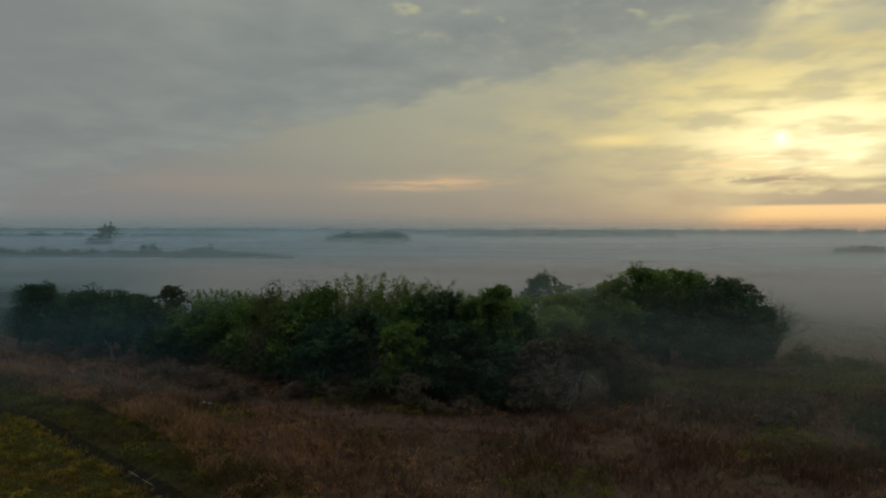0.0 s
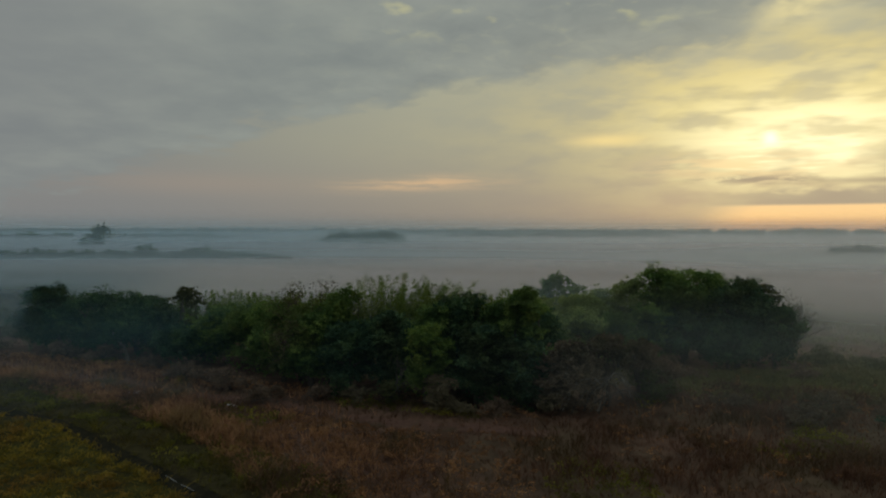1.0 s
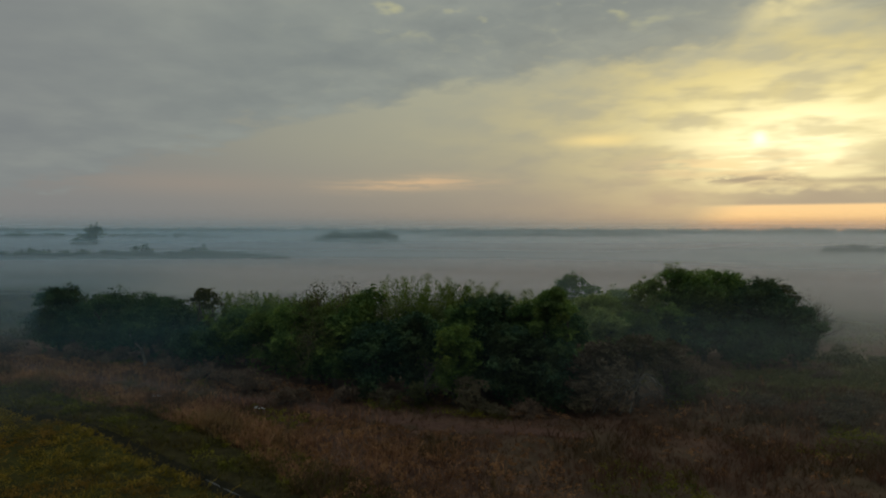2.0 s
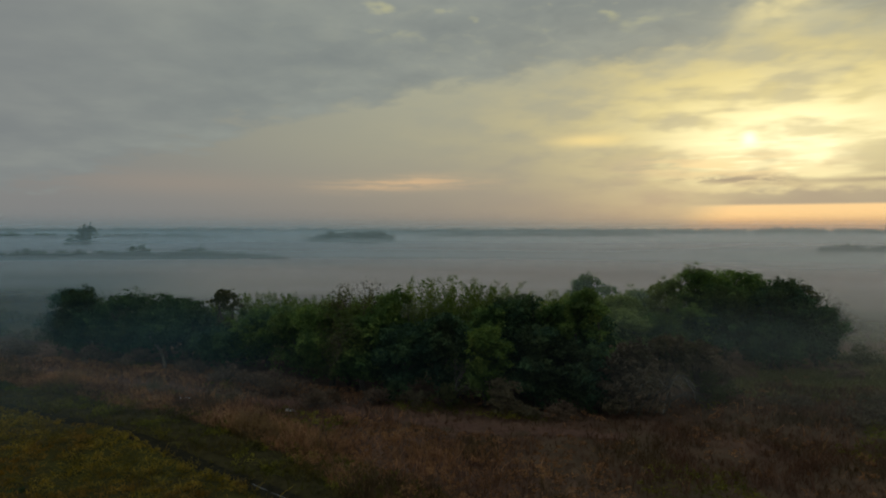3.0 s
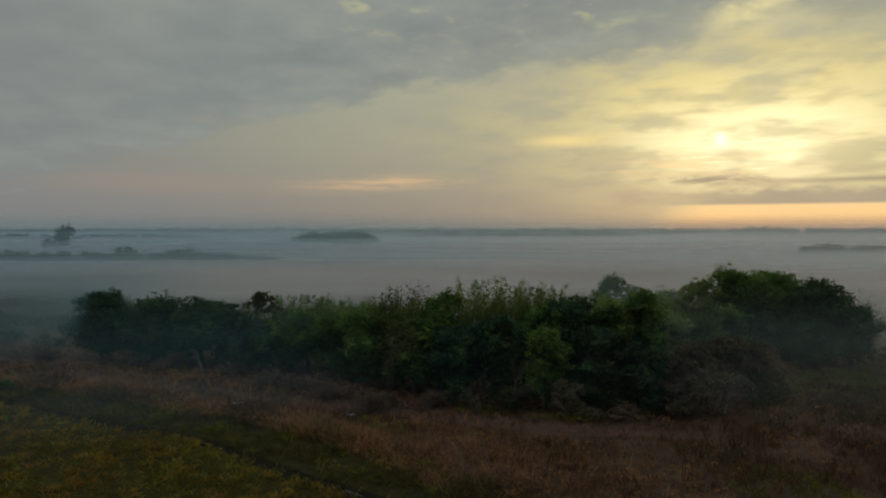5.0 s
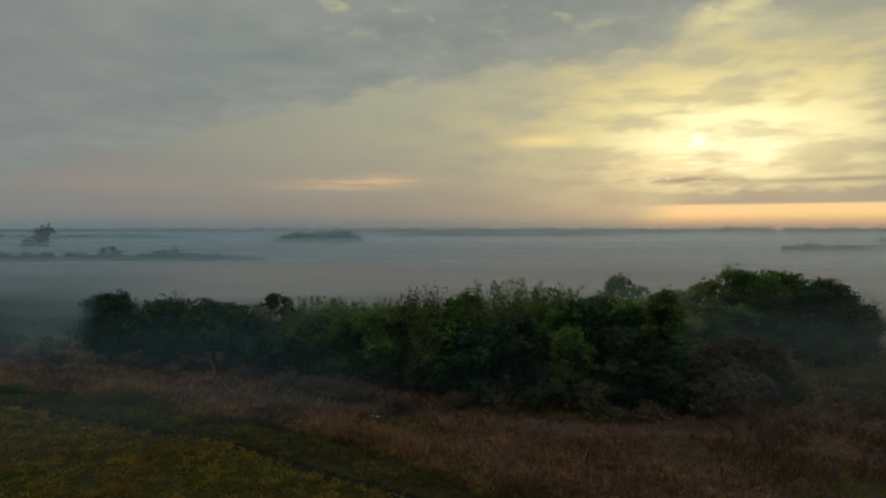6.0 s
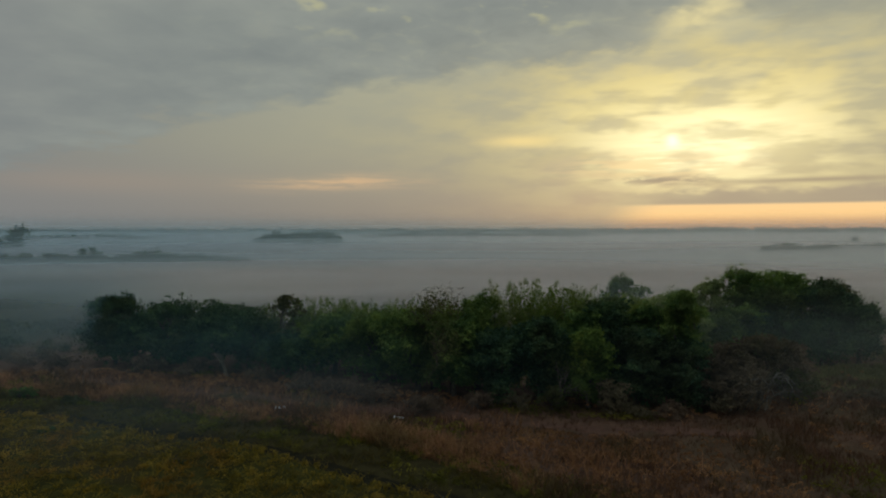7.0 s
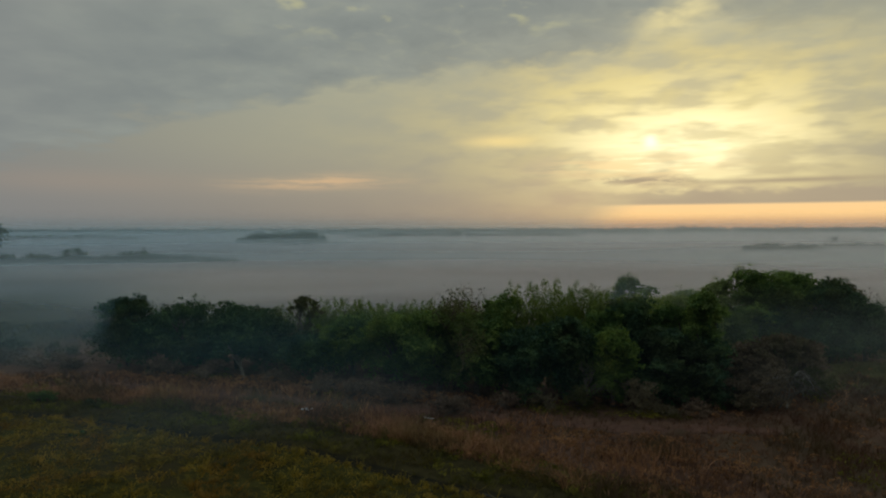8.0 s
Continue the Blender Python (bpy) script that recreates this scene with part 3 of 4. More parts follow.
def turf(name, n, lo, hi, x0, x1, h, mat, seed, label, rise):
    rng = np.random.default_rng(seed)
    xy = scatter(rng, n, x0, x1, 22, 84)
    d = off_line(xy[:, 0], xy[:, 1], TRACK)
    xy = xy[(d > lo) & (d < hi)]
    q = 0.8 * drift(xy, 0.35, seed) + 1.0 * drift(xy, 1.3, seed + 3.0)
    ok = rng.random(len(xy)) < np.clip(0.65 + q, 0.1, 1)
    xy, q = xy[ok], q[ok]
    v, f = blades(rng, xy, ground_height(xy[:, 0], xy[:, 1]) + rise, h * np.clip(0.8 + 1.3 * q, 0.2, 2.0), 0.055, 0.55, 4)
    tagged(new(name, mesh_of(name, v, f, mat)), label, "grass", kind="stuff")


turf("bank_grass", 46000, -26.0, -0.5, -85, -6, 0.32, GRASS, 21, "yellowing tussocky grass on the bank", 0.22)
turf("verge_grass", 30000, 0.5, 6.5, -85, -6, 0.5, WEED, 22, "rank dark green weeds along the track", 0.05)


def marsh_tufts():
    """Low sedge tufts out on the misty plain."""
    rng = np.random.default_rng(31)
    a, q = rng.uniform(-0.95, 0.95, 14000), 75 + 190 * rng.random(14000) ** 1.3
    xy = np.stack([-15 + q * np.sin(a), q * np.cos(a)], 1)
    gl = np.interp(xy[:, 0], [p[0] for p in GROVE], [p[1] for p in GROVE])
    xy = xy[xy[:, 1] > gl + 2]
    d = drift(xy, 0.035, 2.0)
    ok = rng.random(len(xy)) < np.clip(0.45 + d * 1.6, 0.03, 1)
    xy, d = xy[ok], d[ok]
    v, f = blades(rng, xy, ground_height(xy[:, 0], xy[:, 1]) - 0.03, np.clip(0.35 + 0.5 * d, 0.15, 0.8), 0.12, 0.5, 3)
    tagged(new("sedge", mesh_of("sedge", v, f, WEED)), "low olive sedge tufts on the misty plain", "sedge", kind="stuff")


marsh_tufts()


def meadow(n, x0, x1, y0, y1, slope, seed, mat, label):
    """Rank sedge in patches beside the grove's ends; slope keeps it clear of the trees."""
    rng = np.random.default_rng(seed)
    xy = scatter(rng, n, x0, x1, y0, y1)
    d = drift(xy, 0.06, 6.0) + 0.4 * drift(xy, 0.3, 2.0)
    mid = (x0 + x1) / 2
    ok = (rng.random(len(xy)) < np.clip(0.5 + d * 1.5, 0.05, 1)) & (xy[:, 1] > y0 + slope * (xy[:, 0] - mid))
    xy, d = xy[ok], d[ok]
    v, f = blades(rng, xy, ground_height(xy[:, 0], xy[:, 1]) - 0.03, np.clip(0.6 + 0.9 * d, 0.25, 1.4), 0.08, 0.4, 4)
    tagged(new("sedge", mesh_of("sedge", v, f, mat)), label, "sedge", kind="stuff")


meadow(15000, -130, -66, 92, 160, -0.45, 33, WEED, "rank olive sedge in patches on the plain")
meadow(17000, 34, 100, 62, 128, -0.1, 34, MEADOW, "yellow-olive sedge meadow beside the grove")
meadow(9000, 17, 62, 65, 77, 0.06, 35, MEADOW, "yellow-olive sedge meadow beside the grove")

BANK_WEED = leaf_material("bank_weed", (0.024, 0.027, 0.006), (0.14, 0.114, 0.019), (0.4, 0.245, 0.04), 0.3, 0.4, 2.4, (0.16, 0.078, 0.019))
VERGE_WEED = leaf_material("verge_weed", (0.03, 0.036, 0.006), (0.1, 0.105, 0.014), (0.24, 0.2, 0.03), 0.3, 0.3, 2.0, (0.05, 0.034, 0.012))
REED_HEAD = leaf_material("reed_head", (0.07, 0.035, 0.02), (0.205, 0.1, 0.05), (0.38, 0.195, 0.085), 0.3, 0.3, 1.8)


def clumps(name, xy, low, high, rise, mat, seed, label, category, each=20, leaf=0.15):
    """Many small leafy mounds, as weeds and seed heads make them."""
    rng = np.random.default_rng(seed)
    n = len(xy)
    r = rng.uniform(low, high, n)
    base = np.concatenate([xy, (ground_height(xy[:, 0], xy[:, 1]) + rise * rng.uniform(0.4, 1.1, n))[:, None]], 1)
    d = unit(rng.normal(size=(n * each, 3)))
    d[:, 2] = np.abs(d[:, 2])
    p = np.repeat(base, each, 0) + d * (np.repeat(r, each) * rng.uniform(0.4, 1.1, n * each))[:, None] * [1, 1, 0.8]
    v, f = leaves(rng, p, d, leaf, leaf * 0.6)
    tagged(new(name, mesh_of(name, v, f, mat)), label, category, kind="stuff")


def weed_cover():
    rng = np.random.default_rng(61)
    xy = scatter(rng, 13000, -85, -6, 22, 84)
    d = off_line(xy[:, 0], xy[:, 1], TRACK)
    bank = xy[(d > -22) & (d < -0.9)]
    heap = drift(bank, 0.55, 8.0) + 0.6 * drift(bank, 0.2, 3.0)
    clumps("bank_weeds", bank[heap > -0.05][:3000], 0.25, 0.7, 0.36, BANK_WEED, 62, "clumps of yellowing and rusty weeds on the bank", "weeds", 26, 0.14)
    side = xy[(d > 1.2) & (d < 7.0)]
    clumps("verge_weeds", side[(drift(side, 0.3, 5.0) + 0.12 * (off_line(side[:, 0], side[:, 1], TRACK) - 2.8)) > 0.0][:1500], 0.2, 0.6, 0.25, VERGE_WEED, 63, "leafy green weeds along the track", "weeds")
    xy = scatter(rng, 12000, -72, 46, 30, 82)
    xy = xy[keep_front(xy)]
    xy = xy[np.abs(off_line(xy[:, 0], xy[:, 1], PATHWAY)) > 2.2]
    patch = drift(xy, 0.11, 4.0) - 0.15 * np.clip((xy[:, 0] - 4.0) / 10.0, 0, 1)
    clumps("reed_heads", xy[(patch < 0.2) & (rng.random(len(xy)) < np.clip((6.0 - xy[:, 0]) / 14.0, 0.12, 1))][:3000], 0.2, 0.5, 0.55, REED_HEAD, 64, "bushy red-brown seed heads among the reeds", "weeds")
    clumps("green_weeds", xy[patch >= 0.2][:1300], 0.25, 0.6, 0.3, VERGE_WEED, 65, "patches of dull green weeds among the reeds", "weeds")


weed_cover()

# ---------------------------------------------------------------- the grove
DARK, MIDG, PALEG = "dense dark green broad-leaved tree in the marsh grove", "green broad-leaved tree with uneven crown in the grove", "pale green willow-like tree behind the grove's front"
n_seed = 100
for x, y, h, r, leaf, count, label in (
    # the far end of the grove
    (-60.0, 88.5, 8.8, 4.3, "dark", 6500, "dark rounded evergreen tree at the grove's end"),
    (-57.0, 86.0, 6.0, 3.4, "dark", 4500, DARK),
    (-53.0, 87.0, 8.3, 4.8, "dark", 6000, DARK),
    (-46.5, 85.5, 8.2, 4.6, "dark", 6000, DARK),
    (-42.5, 82.0, 7.6, 4.0, "dark", 4500, DARK),
    (-50.0, 83.5, 5.0, 3.0, "dark", 3500, DARK),
    (-37.0, 78.0, 5.6, 3.4, "dark", 4500, DARK),
    (-32.5, 79.0, 7.6, 4.0, "green", 5200, MIDG),
    (-27.8, 75.5, 7.7, 3.9, "green", 5200, DARK),
    # the high middle
    (-23.5, 70.8, 8.8, 3.5, "green", 6000, DARK),
    (-20.0, 68.0, 8.6, 3.3, "green", 6500, DARK),
    (-17.3, 70.0, 10.1, 2.9, "green", 6500, MIDG),
    (-15.8, 65.6, 7.4, 3.0, "dark", 6500, DARK),
    (-11.8, 65.3, 8.3, 3.0, "dark", 6500, DARK),
    (-8.0, 62.4, 7.5, 2.2, "bamboo", 5000, "lighter green young tree before the dark grove"),
    (-4.4, 67.0, 10.0, 3.3, "dark", 6500, DARK),
    (-3.3, 62.8, 7.6, 2.9, "dark", 6500, DARK),
    (-7.2, 66.6, 9.2, 3.0, "green", 6000, MIDG),
    (-0.8, 66.2, 9.2, 2.8, "green", 6000, MIDG),
    (0.8, 62.7, 11.0, 2.5, "green", 8500, "tall tree with a knobbly green top in the grove"),
    (0.6, 61.4, 6.6, 2.9, "dark", 6000, DARK),
    (2.8, 68.0, 8.6, 3.4, "dark", 5500, DARK),
    # paler trees behind
    (4.0, 83.0, 8.3, 3.8, "light", 5200, PALEG),
    (8.5, 79.0, 7.2, 3.4, "light", 5200, PALEG),
    (10.0, 88.5, 8.2, 3.8, "light", 5000, PALEG),
    (13.5, 91.0, 8.8, 3.8, "light", 4500, PALEG),
    (13.5, 80.0, 6.6, 3.4, "green", 5000, MIDG),
    (16.8, 89.0, 9.8, 3.2, "light", 4500, PALEG),
    (17.3, 80.5, 7.4, 3.0, "green", 4500, MIDG),
    # the tall end of the grove
    (20.5, 80.0, 7.0, 3.6, "dark", 5500, DARK),
    (27.2, 80.5, 10.4, 3.9, "dark", 7500, "dark broad tree with ragged crown beside the large one"),
    (30.8, 84.0, 10.2, 3.2, "olive", 5000, "ragged olive-green tree at the grove's end"),
    (30.8, 79.5, 7.6, 3.2, "dark", 5000, DARK),
    (24.8, 77.8, 6.0, 3.4, "dark", 5000, DARK),
):
    n_seed += 1
    broadleaf(x, y, h, r, leaf, n_seed, 0.06, int(count * 2.8), 0.29, label=label)
broadleaf(22.7, 85.4, 11.6, 6.8, "green", 170, 0.06, 50000, 0.3, label="large dome-shaped evergreen tree above the grove", dome=0.5, lumps_n=110, lump=0.27)
broadleaf(9.4, 101.0, 9.7, 3.7, "green", 171, 0.2, 9000, 0.34, label="lone umbrella-shaped tree standing behind the grove", gaps=0.12, lumps_n=26)
for x, y, h, r, seed, base in ((5.2, 62.0, 6.3, 2.5, 181, 0.3), (8.6, 62.6, 6.7, 2.5, 182, 0.52), (11.6, 63.6, 6.0, 2.3, 183, 0.5), (3.2, 61.2, 5.4, 2.3, 184, 0.12)):
    broadleaf(x, y, h, r, "vine", seed, base, 6500, 0.27, TWIG, label="withered brown tree draped in dry vines", lumps_n=26, gaps=0.2, lump=0.34)
broadleaf(-38.0, 81.0, 9.4, 2.5, "olive", 185, 0.3, 6500, 0.27, label="olive-brown tree with a knobbly open top in the grove", lumps_n=20, gaps=0.22, lump=0.3)
broadleaf(-44.5, 79.6, 5.2, 2.6, "dark", 172, 0.4, 2500, 0.3, BARK_PALE, (-1.6, 0.0), "small tree with a pale leaning trunk", lumps_n=12)

n_seed = 200
for x, y, h, r, count in ((-33.5, 87.0, 8.6, 2.2, 4200), (-30.0, 86.0, 8.4, 2.2, 4200), (-26.5, 83.0, 8.8, 2.2, 4200), (-24.0, 79.0, 9.2, 2.0, 4000), (-14.2, 71.2, 12.1, 1.7, 5200), (-11.4, 71.0, 11.9, 1.6, 5000), (-8.6, 71.8, 11.6, 1.7, 5000), (-5.9, 72.6, 11.3, 1.7, 5000), (-3.0, 73.5, 10.5, 1.6, 4400), (-0.4, 73.0, 10.4, 1.6, 4400), (-18.2, 73.0, 9.6, 1.6, 3600), (-41.5, 88.0, 7.9, 1.8, 3000), (-37.0, 88.5, 8.5, 2.2, 3800), (-28.5, 81.0, 8.7, 2.0, 3800), (-22.3, 77.5, 9.3, 1.8, 3600), (-20.8, 76.0, 8.6, 1.7, 3200)):
    n_seed += 1
    bamboo(x, y, h, r, n_seed, int(count * 1.6), 34, label="yellow-green bamboo clump with nodding feathery tips")

twiggy("tree", -21.6, 71.8, 11.6, 301, "thinly leaved twiggy tree rising above the grove", "tree", "olive", 4200, 3, size=0.24, group="trees of the grove")
twiggy("tree", 35.5, 86.5, 7.5, 302, "bare brown tree with bent branches at the grove's end", "tree", "brown", 160, 4, (0.55, 0.0), depth=4, group="trees of the grove")
twiggy("tree", 33.8, 85.0, 9.0, 303, "half bare twiggy tree at the grove's end", "tree", "olive", 700, 3, (0.25, 0.0), group="trees of the grove")

twiggy("tree", -57.6, 90.5, 8.8, 304, "thin twiggy tree at the grove's end", "tree", "dark", 900, 2, size=0.22, group="trees of the grove")
twiggy("tree", -12.2, 62.3, 6.4, 305, "slender tree with pale leaning stems before the dark grove", "tree", "green", 700, 2, (0.34, 0.1), BARK, 3, group="trees of the grove")

n_seed = 400
for x, y, h, r, leaf, count, label in (
    (5.6, 60.2, 4.9, 2.3, "vine", 3600, "brown vine-draped shrub drooping before the grove"),
    (12.6, 63.4, 3.8, 2.4, "olive", 2400, "olive-brown shrub beside the grove"),
    (14.4, 66.8, 4.6, 2.5, "vine", 3000, "reddish-brown withered shrub beside the grove"),
    (3.4, 60.0, 4.8, 2.9, "vine", 5500, "brown vine-draped shrub drooping before the grove"),
    (14.0, 68.0, 4.2, 3.2, "brown", 3500, "withered brown shrub at the grove's foot"),
    (-6.8, 59.7, 3.9, 1.7, "dry", 3000, "dry pale leafy shrub at the grove's foot"),
    (-5.0, 58.6, 1.4, 1.5, "dry", 1200, "dry pale leafy shrub at the grove's foot"),
    (-1.5, 58.6, 1.8, 1.8, "brown", 1500, "low withered shrub at the grove's foot"),
    (-11.5, 61.8, 2.6, 1.5, "olive", 1600, "olive shrub at the grove's foot"),
    (-14.5, 62.8, 1.9, 1.4, "dry", 1200, "dry pale leafy shrub at the grove's foot"),
    (-18.0, 63.6, 2.0, 1.8, "brown", 1500, "low withered shrub at the grove's foot"),
    (-23.5, 62.8, 1.9, 2.6, "brown", 2200, "tangled brown brush mound among the reeds"),
    (-27.5, 67.0, 2.2, 2.4, "brown", 1800, "low withered shrub at the grove's foot"),
    (-31.0, 70.5, 2.2, 2.4, "brown", 1600, "low withered shrub at the grove's foot"),
    (-35.5, 73.0, 2.1, 2.4, "brown", 1600, "low withered shrub at the grove's foot"),
    (-48.5, 79.5, 2.8, 2.2, "brown", 1700, "brown shrub before the dark trees"),
    (-54.5, 82.5, 2.8, 2.4, "brown", 1700, "brown shrub before the dark trees"),
    (-40.5, 76.5, 2.0, 2.0, "brown", 1300, "low withered shrub at the grove's foot"),
    (19.0, 73.0, 2.6, 2.6, "brown", 1800, "low withered shrub at the grove's foot"),
    (37.0, 81.0, 3.2, 2.8, "olive", 2000, "olive shrub at the edge of the plain"),
    (41.0, 79.0, 2.2, 2.6, "olive", 1600, "olive shrub at the edge of the plain"),
    (31.0, 74.5, 2.0, 2.6, "brown", 1600, "low withered shrub at the grove's foot"),
    (29.5, 49.5, 1.7, 2.6, "dark", 1800, "dark green bush among the reeds"),
    (33.5, 52.0, 1.5, 2.2, "dark", 1500, "dark green bush among the reeds"),
    (24.0, 58.0, 1.6, 2.8, "vine", 2200, "dark brown brush among the reeds"),
    (28.0, 62.0, 2.0, 3.2, "vine", 2600, "dark brown brush among the reeds"),
    (34.0, 60.0, 2.2, 3.4, "vine", 2600, "dark brown brush among the reeds"),
    (39.5, 62.5, 2.0, 3.2, "vine", 2400, "dark brown brush among the reeds"),
    (31.0, 55.5, 1.8, 3.0, "dark", 2200, "dark green bush among the reeds"),
    (37.5, 55.0, 1.7, 2.8, "dark", 2000, "dark green bush among the reeds"),
    (19.5, 62.5, 1.5, 2.4, "vine", 1800, "dark brown brush among the reeds"),
    (-62.5, 71.5, 1.3, 1.6, "green", 1200, "low green bush beside the track"),
    (-56.5, 68.3, 0.9, 1.4, "olive", 900, "low olive bush beside the track"),
    (-34.0, 46.5, 0.5, 0.7, "olive", 500, "dark weed tuft on the grass bank"),
    (-41.0, 50.0, 0.6, 0.8, "dark", 500, "dark weed tuft on the grass bank"),
    (-54.2, 58.4, 0.8, 0.9, "dark", 600, "dark weed tuft on the grass bank"),
    (-45.5, 44.5, 0.5, 0.8, "olive", 500, "dark weed tuft on the grass bank"),
    (-50.0, 49.0, 0.6, 0.8, "olive", 500, "dark weed tuft on the grass bank"),
    (-37.5, 41.5, 0.5, 0.7, "dark", 500, "dark weed tuft on the grass bank"),
    (-60.0, 55.5, 0.6, 0.9, "olive", 500, "dark weed tuft on the grass bank"),
    (-70.0, 88.5, 2.2, 3.2, "brown", 2200, "withered brown brush at the edge of the plain"),
    (-76.0, 91.5, 2.4, 3.4, "brown", 2200, "withered brown brush at the edge of the plain"),
    (-65.5, 86.5, 1.8, 2.6, "brown", 1800, "withered brown brush at the edge of the plain"),
    (-80.0, 100.0, 2.4, 4.0, "olive", 1800, "low bush on the misty plain"),
    (-88.0, 108.0, 2.6, 4.0, "olive", 1800, "low bush on the misty plain"),
    (-72.0, 97.0, 2.0, 3.0, "olive", 1500, "low bush on the misty plain"),
):
    n_seed += 1
    shrub(x, y, h, r, n_seed, leaf, count, label)


def dead_branches(x, y, seed):
    rng = np.random.default_rng(seed)
    pile = thing("dead_branches", x, y, 0.0, "pale fallen branches arching over the brush", "branches")
    for i in range(7):
        a = rng.uniform(-2.6, 2.6)
        t = np.linspace(0, 1, 9)[:, None]
        w = rng.uniform(1.2, 3.0)
        line = np.concatenate([a - w / 2 + w * t, rng.normal() * 0.5 + rng.normal() * 0.6 * t, 0.02 + rng.uniform(0.4, 0.9) * np.sin(t * math.pi * 0.93 + 0.03)], 1)
        lines = [(line, np.linspace(0.04, 0.015, 9))]
        for j in range(4):
            s = line[int(rng.integers(2, 7))]
            lines.append((bent(rng, s, s + rng.normal(size=3) * 0.5, 4, 0.2), np.linspace(0.022, 0.008, 4)))
        part("branch", mesh_of("branch", *tubes(lines, 5), BARK), pile)


dead_branches(-21.2, 61.6, 7)


def arching_vines(x, y, seed):
    """Thick dry vine stems that rise, arch over and droop."""
    rng = np.random.default_rng(seed)
    tangle = thing("vine_tangle", x, y, 0.0, "thick bare vine stems arching before withered brown trees", "vines")
    for i in range(9):
        t = np.linspace(0, 1, 13)[:, None]
        a, w, top = rng.uniform(-3.2, 0.8), rng.uniform(2.6, 5.2), rng.uniform(2.2, 4.4)
        bow = top * np.sin(np.clip(t * 0.86 + 0.02, 0, 1) * math.pi) ** 0.75
        line = np.concatenate([a + w * t, rng.uniform(-0.9, 0.5) + 0.5 * np.sin(t * 3 + i), bow - 0.05], 1)
        line[1:-1] += rng.normal(size=(11, 3)) * 0.07
        lines = [(line, np.linspace(0.075, 0.03, 13))]
        for j in range(9):
            s = line[int(rng.integers(4, 12))]
            lines.append((bent(rng, s, s + [rng.normal() * 0.5, rng.normal() * 0.4, -rng.uniform(0.3, 1.1)], 5, 0.15), np.linspace(0.025, 0.008, 5)))
        part("stem", mesh_of("stem", *tubes(lines, 5), BARK_PALE if i % 3 == 0 else BARK), tangle)


arching_vines(6.6, 59.2, 31)


def scrap(x, y, w, d, turn, label, seed):
    """A crumpled sheet with thickness."""
    rng = np.random.default_rng(seed)
    nx, ny = 7, 4
    gx, gy = np.meshgrid(np.linspace(-w / 2, w / 2, nx), np.linspace(-d / 2, d / 2, ny))
    z = 0.1 + rng.uniform(0, 0.06, gx.shape)
    up = np.stack([gx, gy, z], -1).reshape(-1, 3)
    v = np.concatenate([up, up * [0.97, 0.97, 0] + [0, 0, -0.05]])
    k, f = nx * ny, []
    for j in range(ny - 1):
        for i in range(nx - 1):
            a = j * nx + i
            f += [[a, a + 1, a + nx + 1, a + nx], [k + a, k + a + nx, k + a + nx + 1, k + a + 1]]
    rim = [i for i in range(nx)] + [j * nx + nx - 1 for j in range(1, ny)] + [(ny - 1) * nx + i for i in range(nx - 2, -1, -1)] + [j * nx for j in range(ny - 2, 0, -1)]
    for a, b in zip(rim, rim[1:] + rim[:1]):
        f.append([b, a, k + a, k + b])
    ob = new("plastic_sheet", mesh_of("plastic_sheet", v, f, PALE))
    ob.matrix_world = pose(x, y, float(ground_height(np.array(x), np.array(y))), 0, 0, turn)
    tagged(ob, label, "litter")


scrap(-36.4, 64.9, 1.1, 0.45, 8, "small crumpled white plastic sheet among the reeds", 1)
scrap(-25.5, 61.0, 1.1, 0.2, -28, "small weathered white sheet beside the brush", 2)


# ---------------------------------------------------------------- far woods, pylons, tower
def far_wood(x0, y0, x1, y1, deep, h, seed, each=7.0, quad=1.6, per=90, leaf="dark", label="", uneven=0.35, name="far_wood", wide=1.0):
    """A belt of far trees: trunks and clumped crowns, one object."""
    rng = np.random.default_rng(seed)
    n = max(4, int(math.hypot(x1 - x0, y1 - y0) / each))
    t = (np.arange(n) + rng.uniform(-0.4, 0.4, n)) / n
    vs, fs, base = [], [], 0
    for k in range(n):
        cx, cy = x0 + (x1 - x0) * t[k], y0 + (y1 - y0) * t[k] + rng.uniform(-0.5, 0.5) * deep
        ends = min(1.0, 4.5 * min(t[k], 1 - t[k]) + 0.45)
        hh = h * ends * (1 - uneven * rng.random()) * (1 + 0.25 * noise.noise(Vector((k * 0.21, seed, 0))))
        r = each * rng.uniform(0.55, 1.0)
        lumps = [(np.array([cx + rng.normal() * r * 0.4 * wide, cy + rng.normal() * r * 0.4, hh * rng.uniform(0.15, 0.7)]), min(r * wide, hh) * rng.uniform(0.3, 0.5)) for _ in range(9)]
        lumps.append((np.array([cx, cy, hh * 0.72]), hh * 0.28))
        p, d = crown_points(rng, lumps, per, 0.3, 6)
        p[:, 2] = np.maximum(p[:, 2], 0.2)
        v, f = leaves(rng, p, d, quad, quad * 0.7)
        vs.append(v), fs.append(f + base)
        base += len(v)
    tagged(new(name, mesh_of(name, np.concatenate(vs), np.concatenate(fs), LEAF[leaf])), label, "trees", kind="stuff")


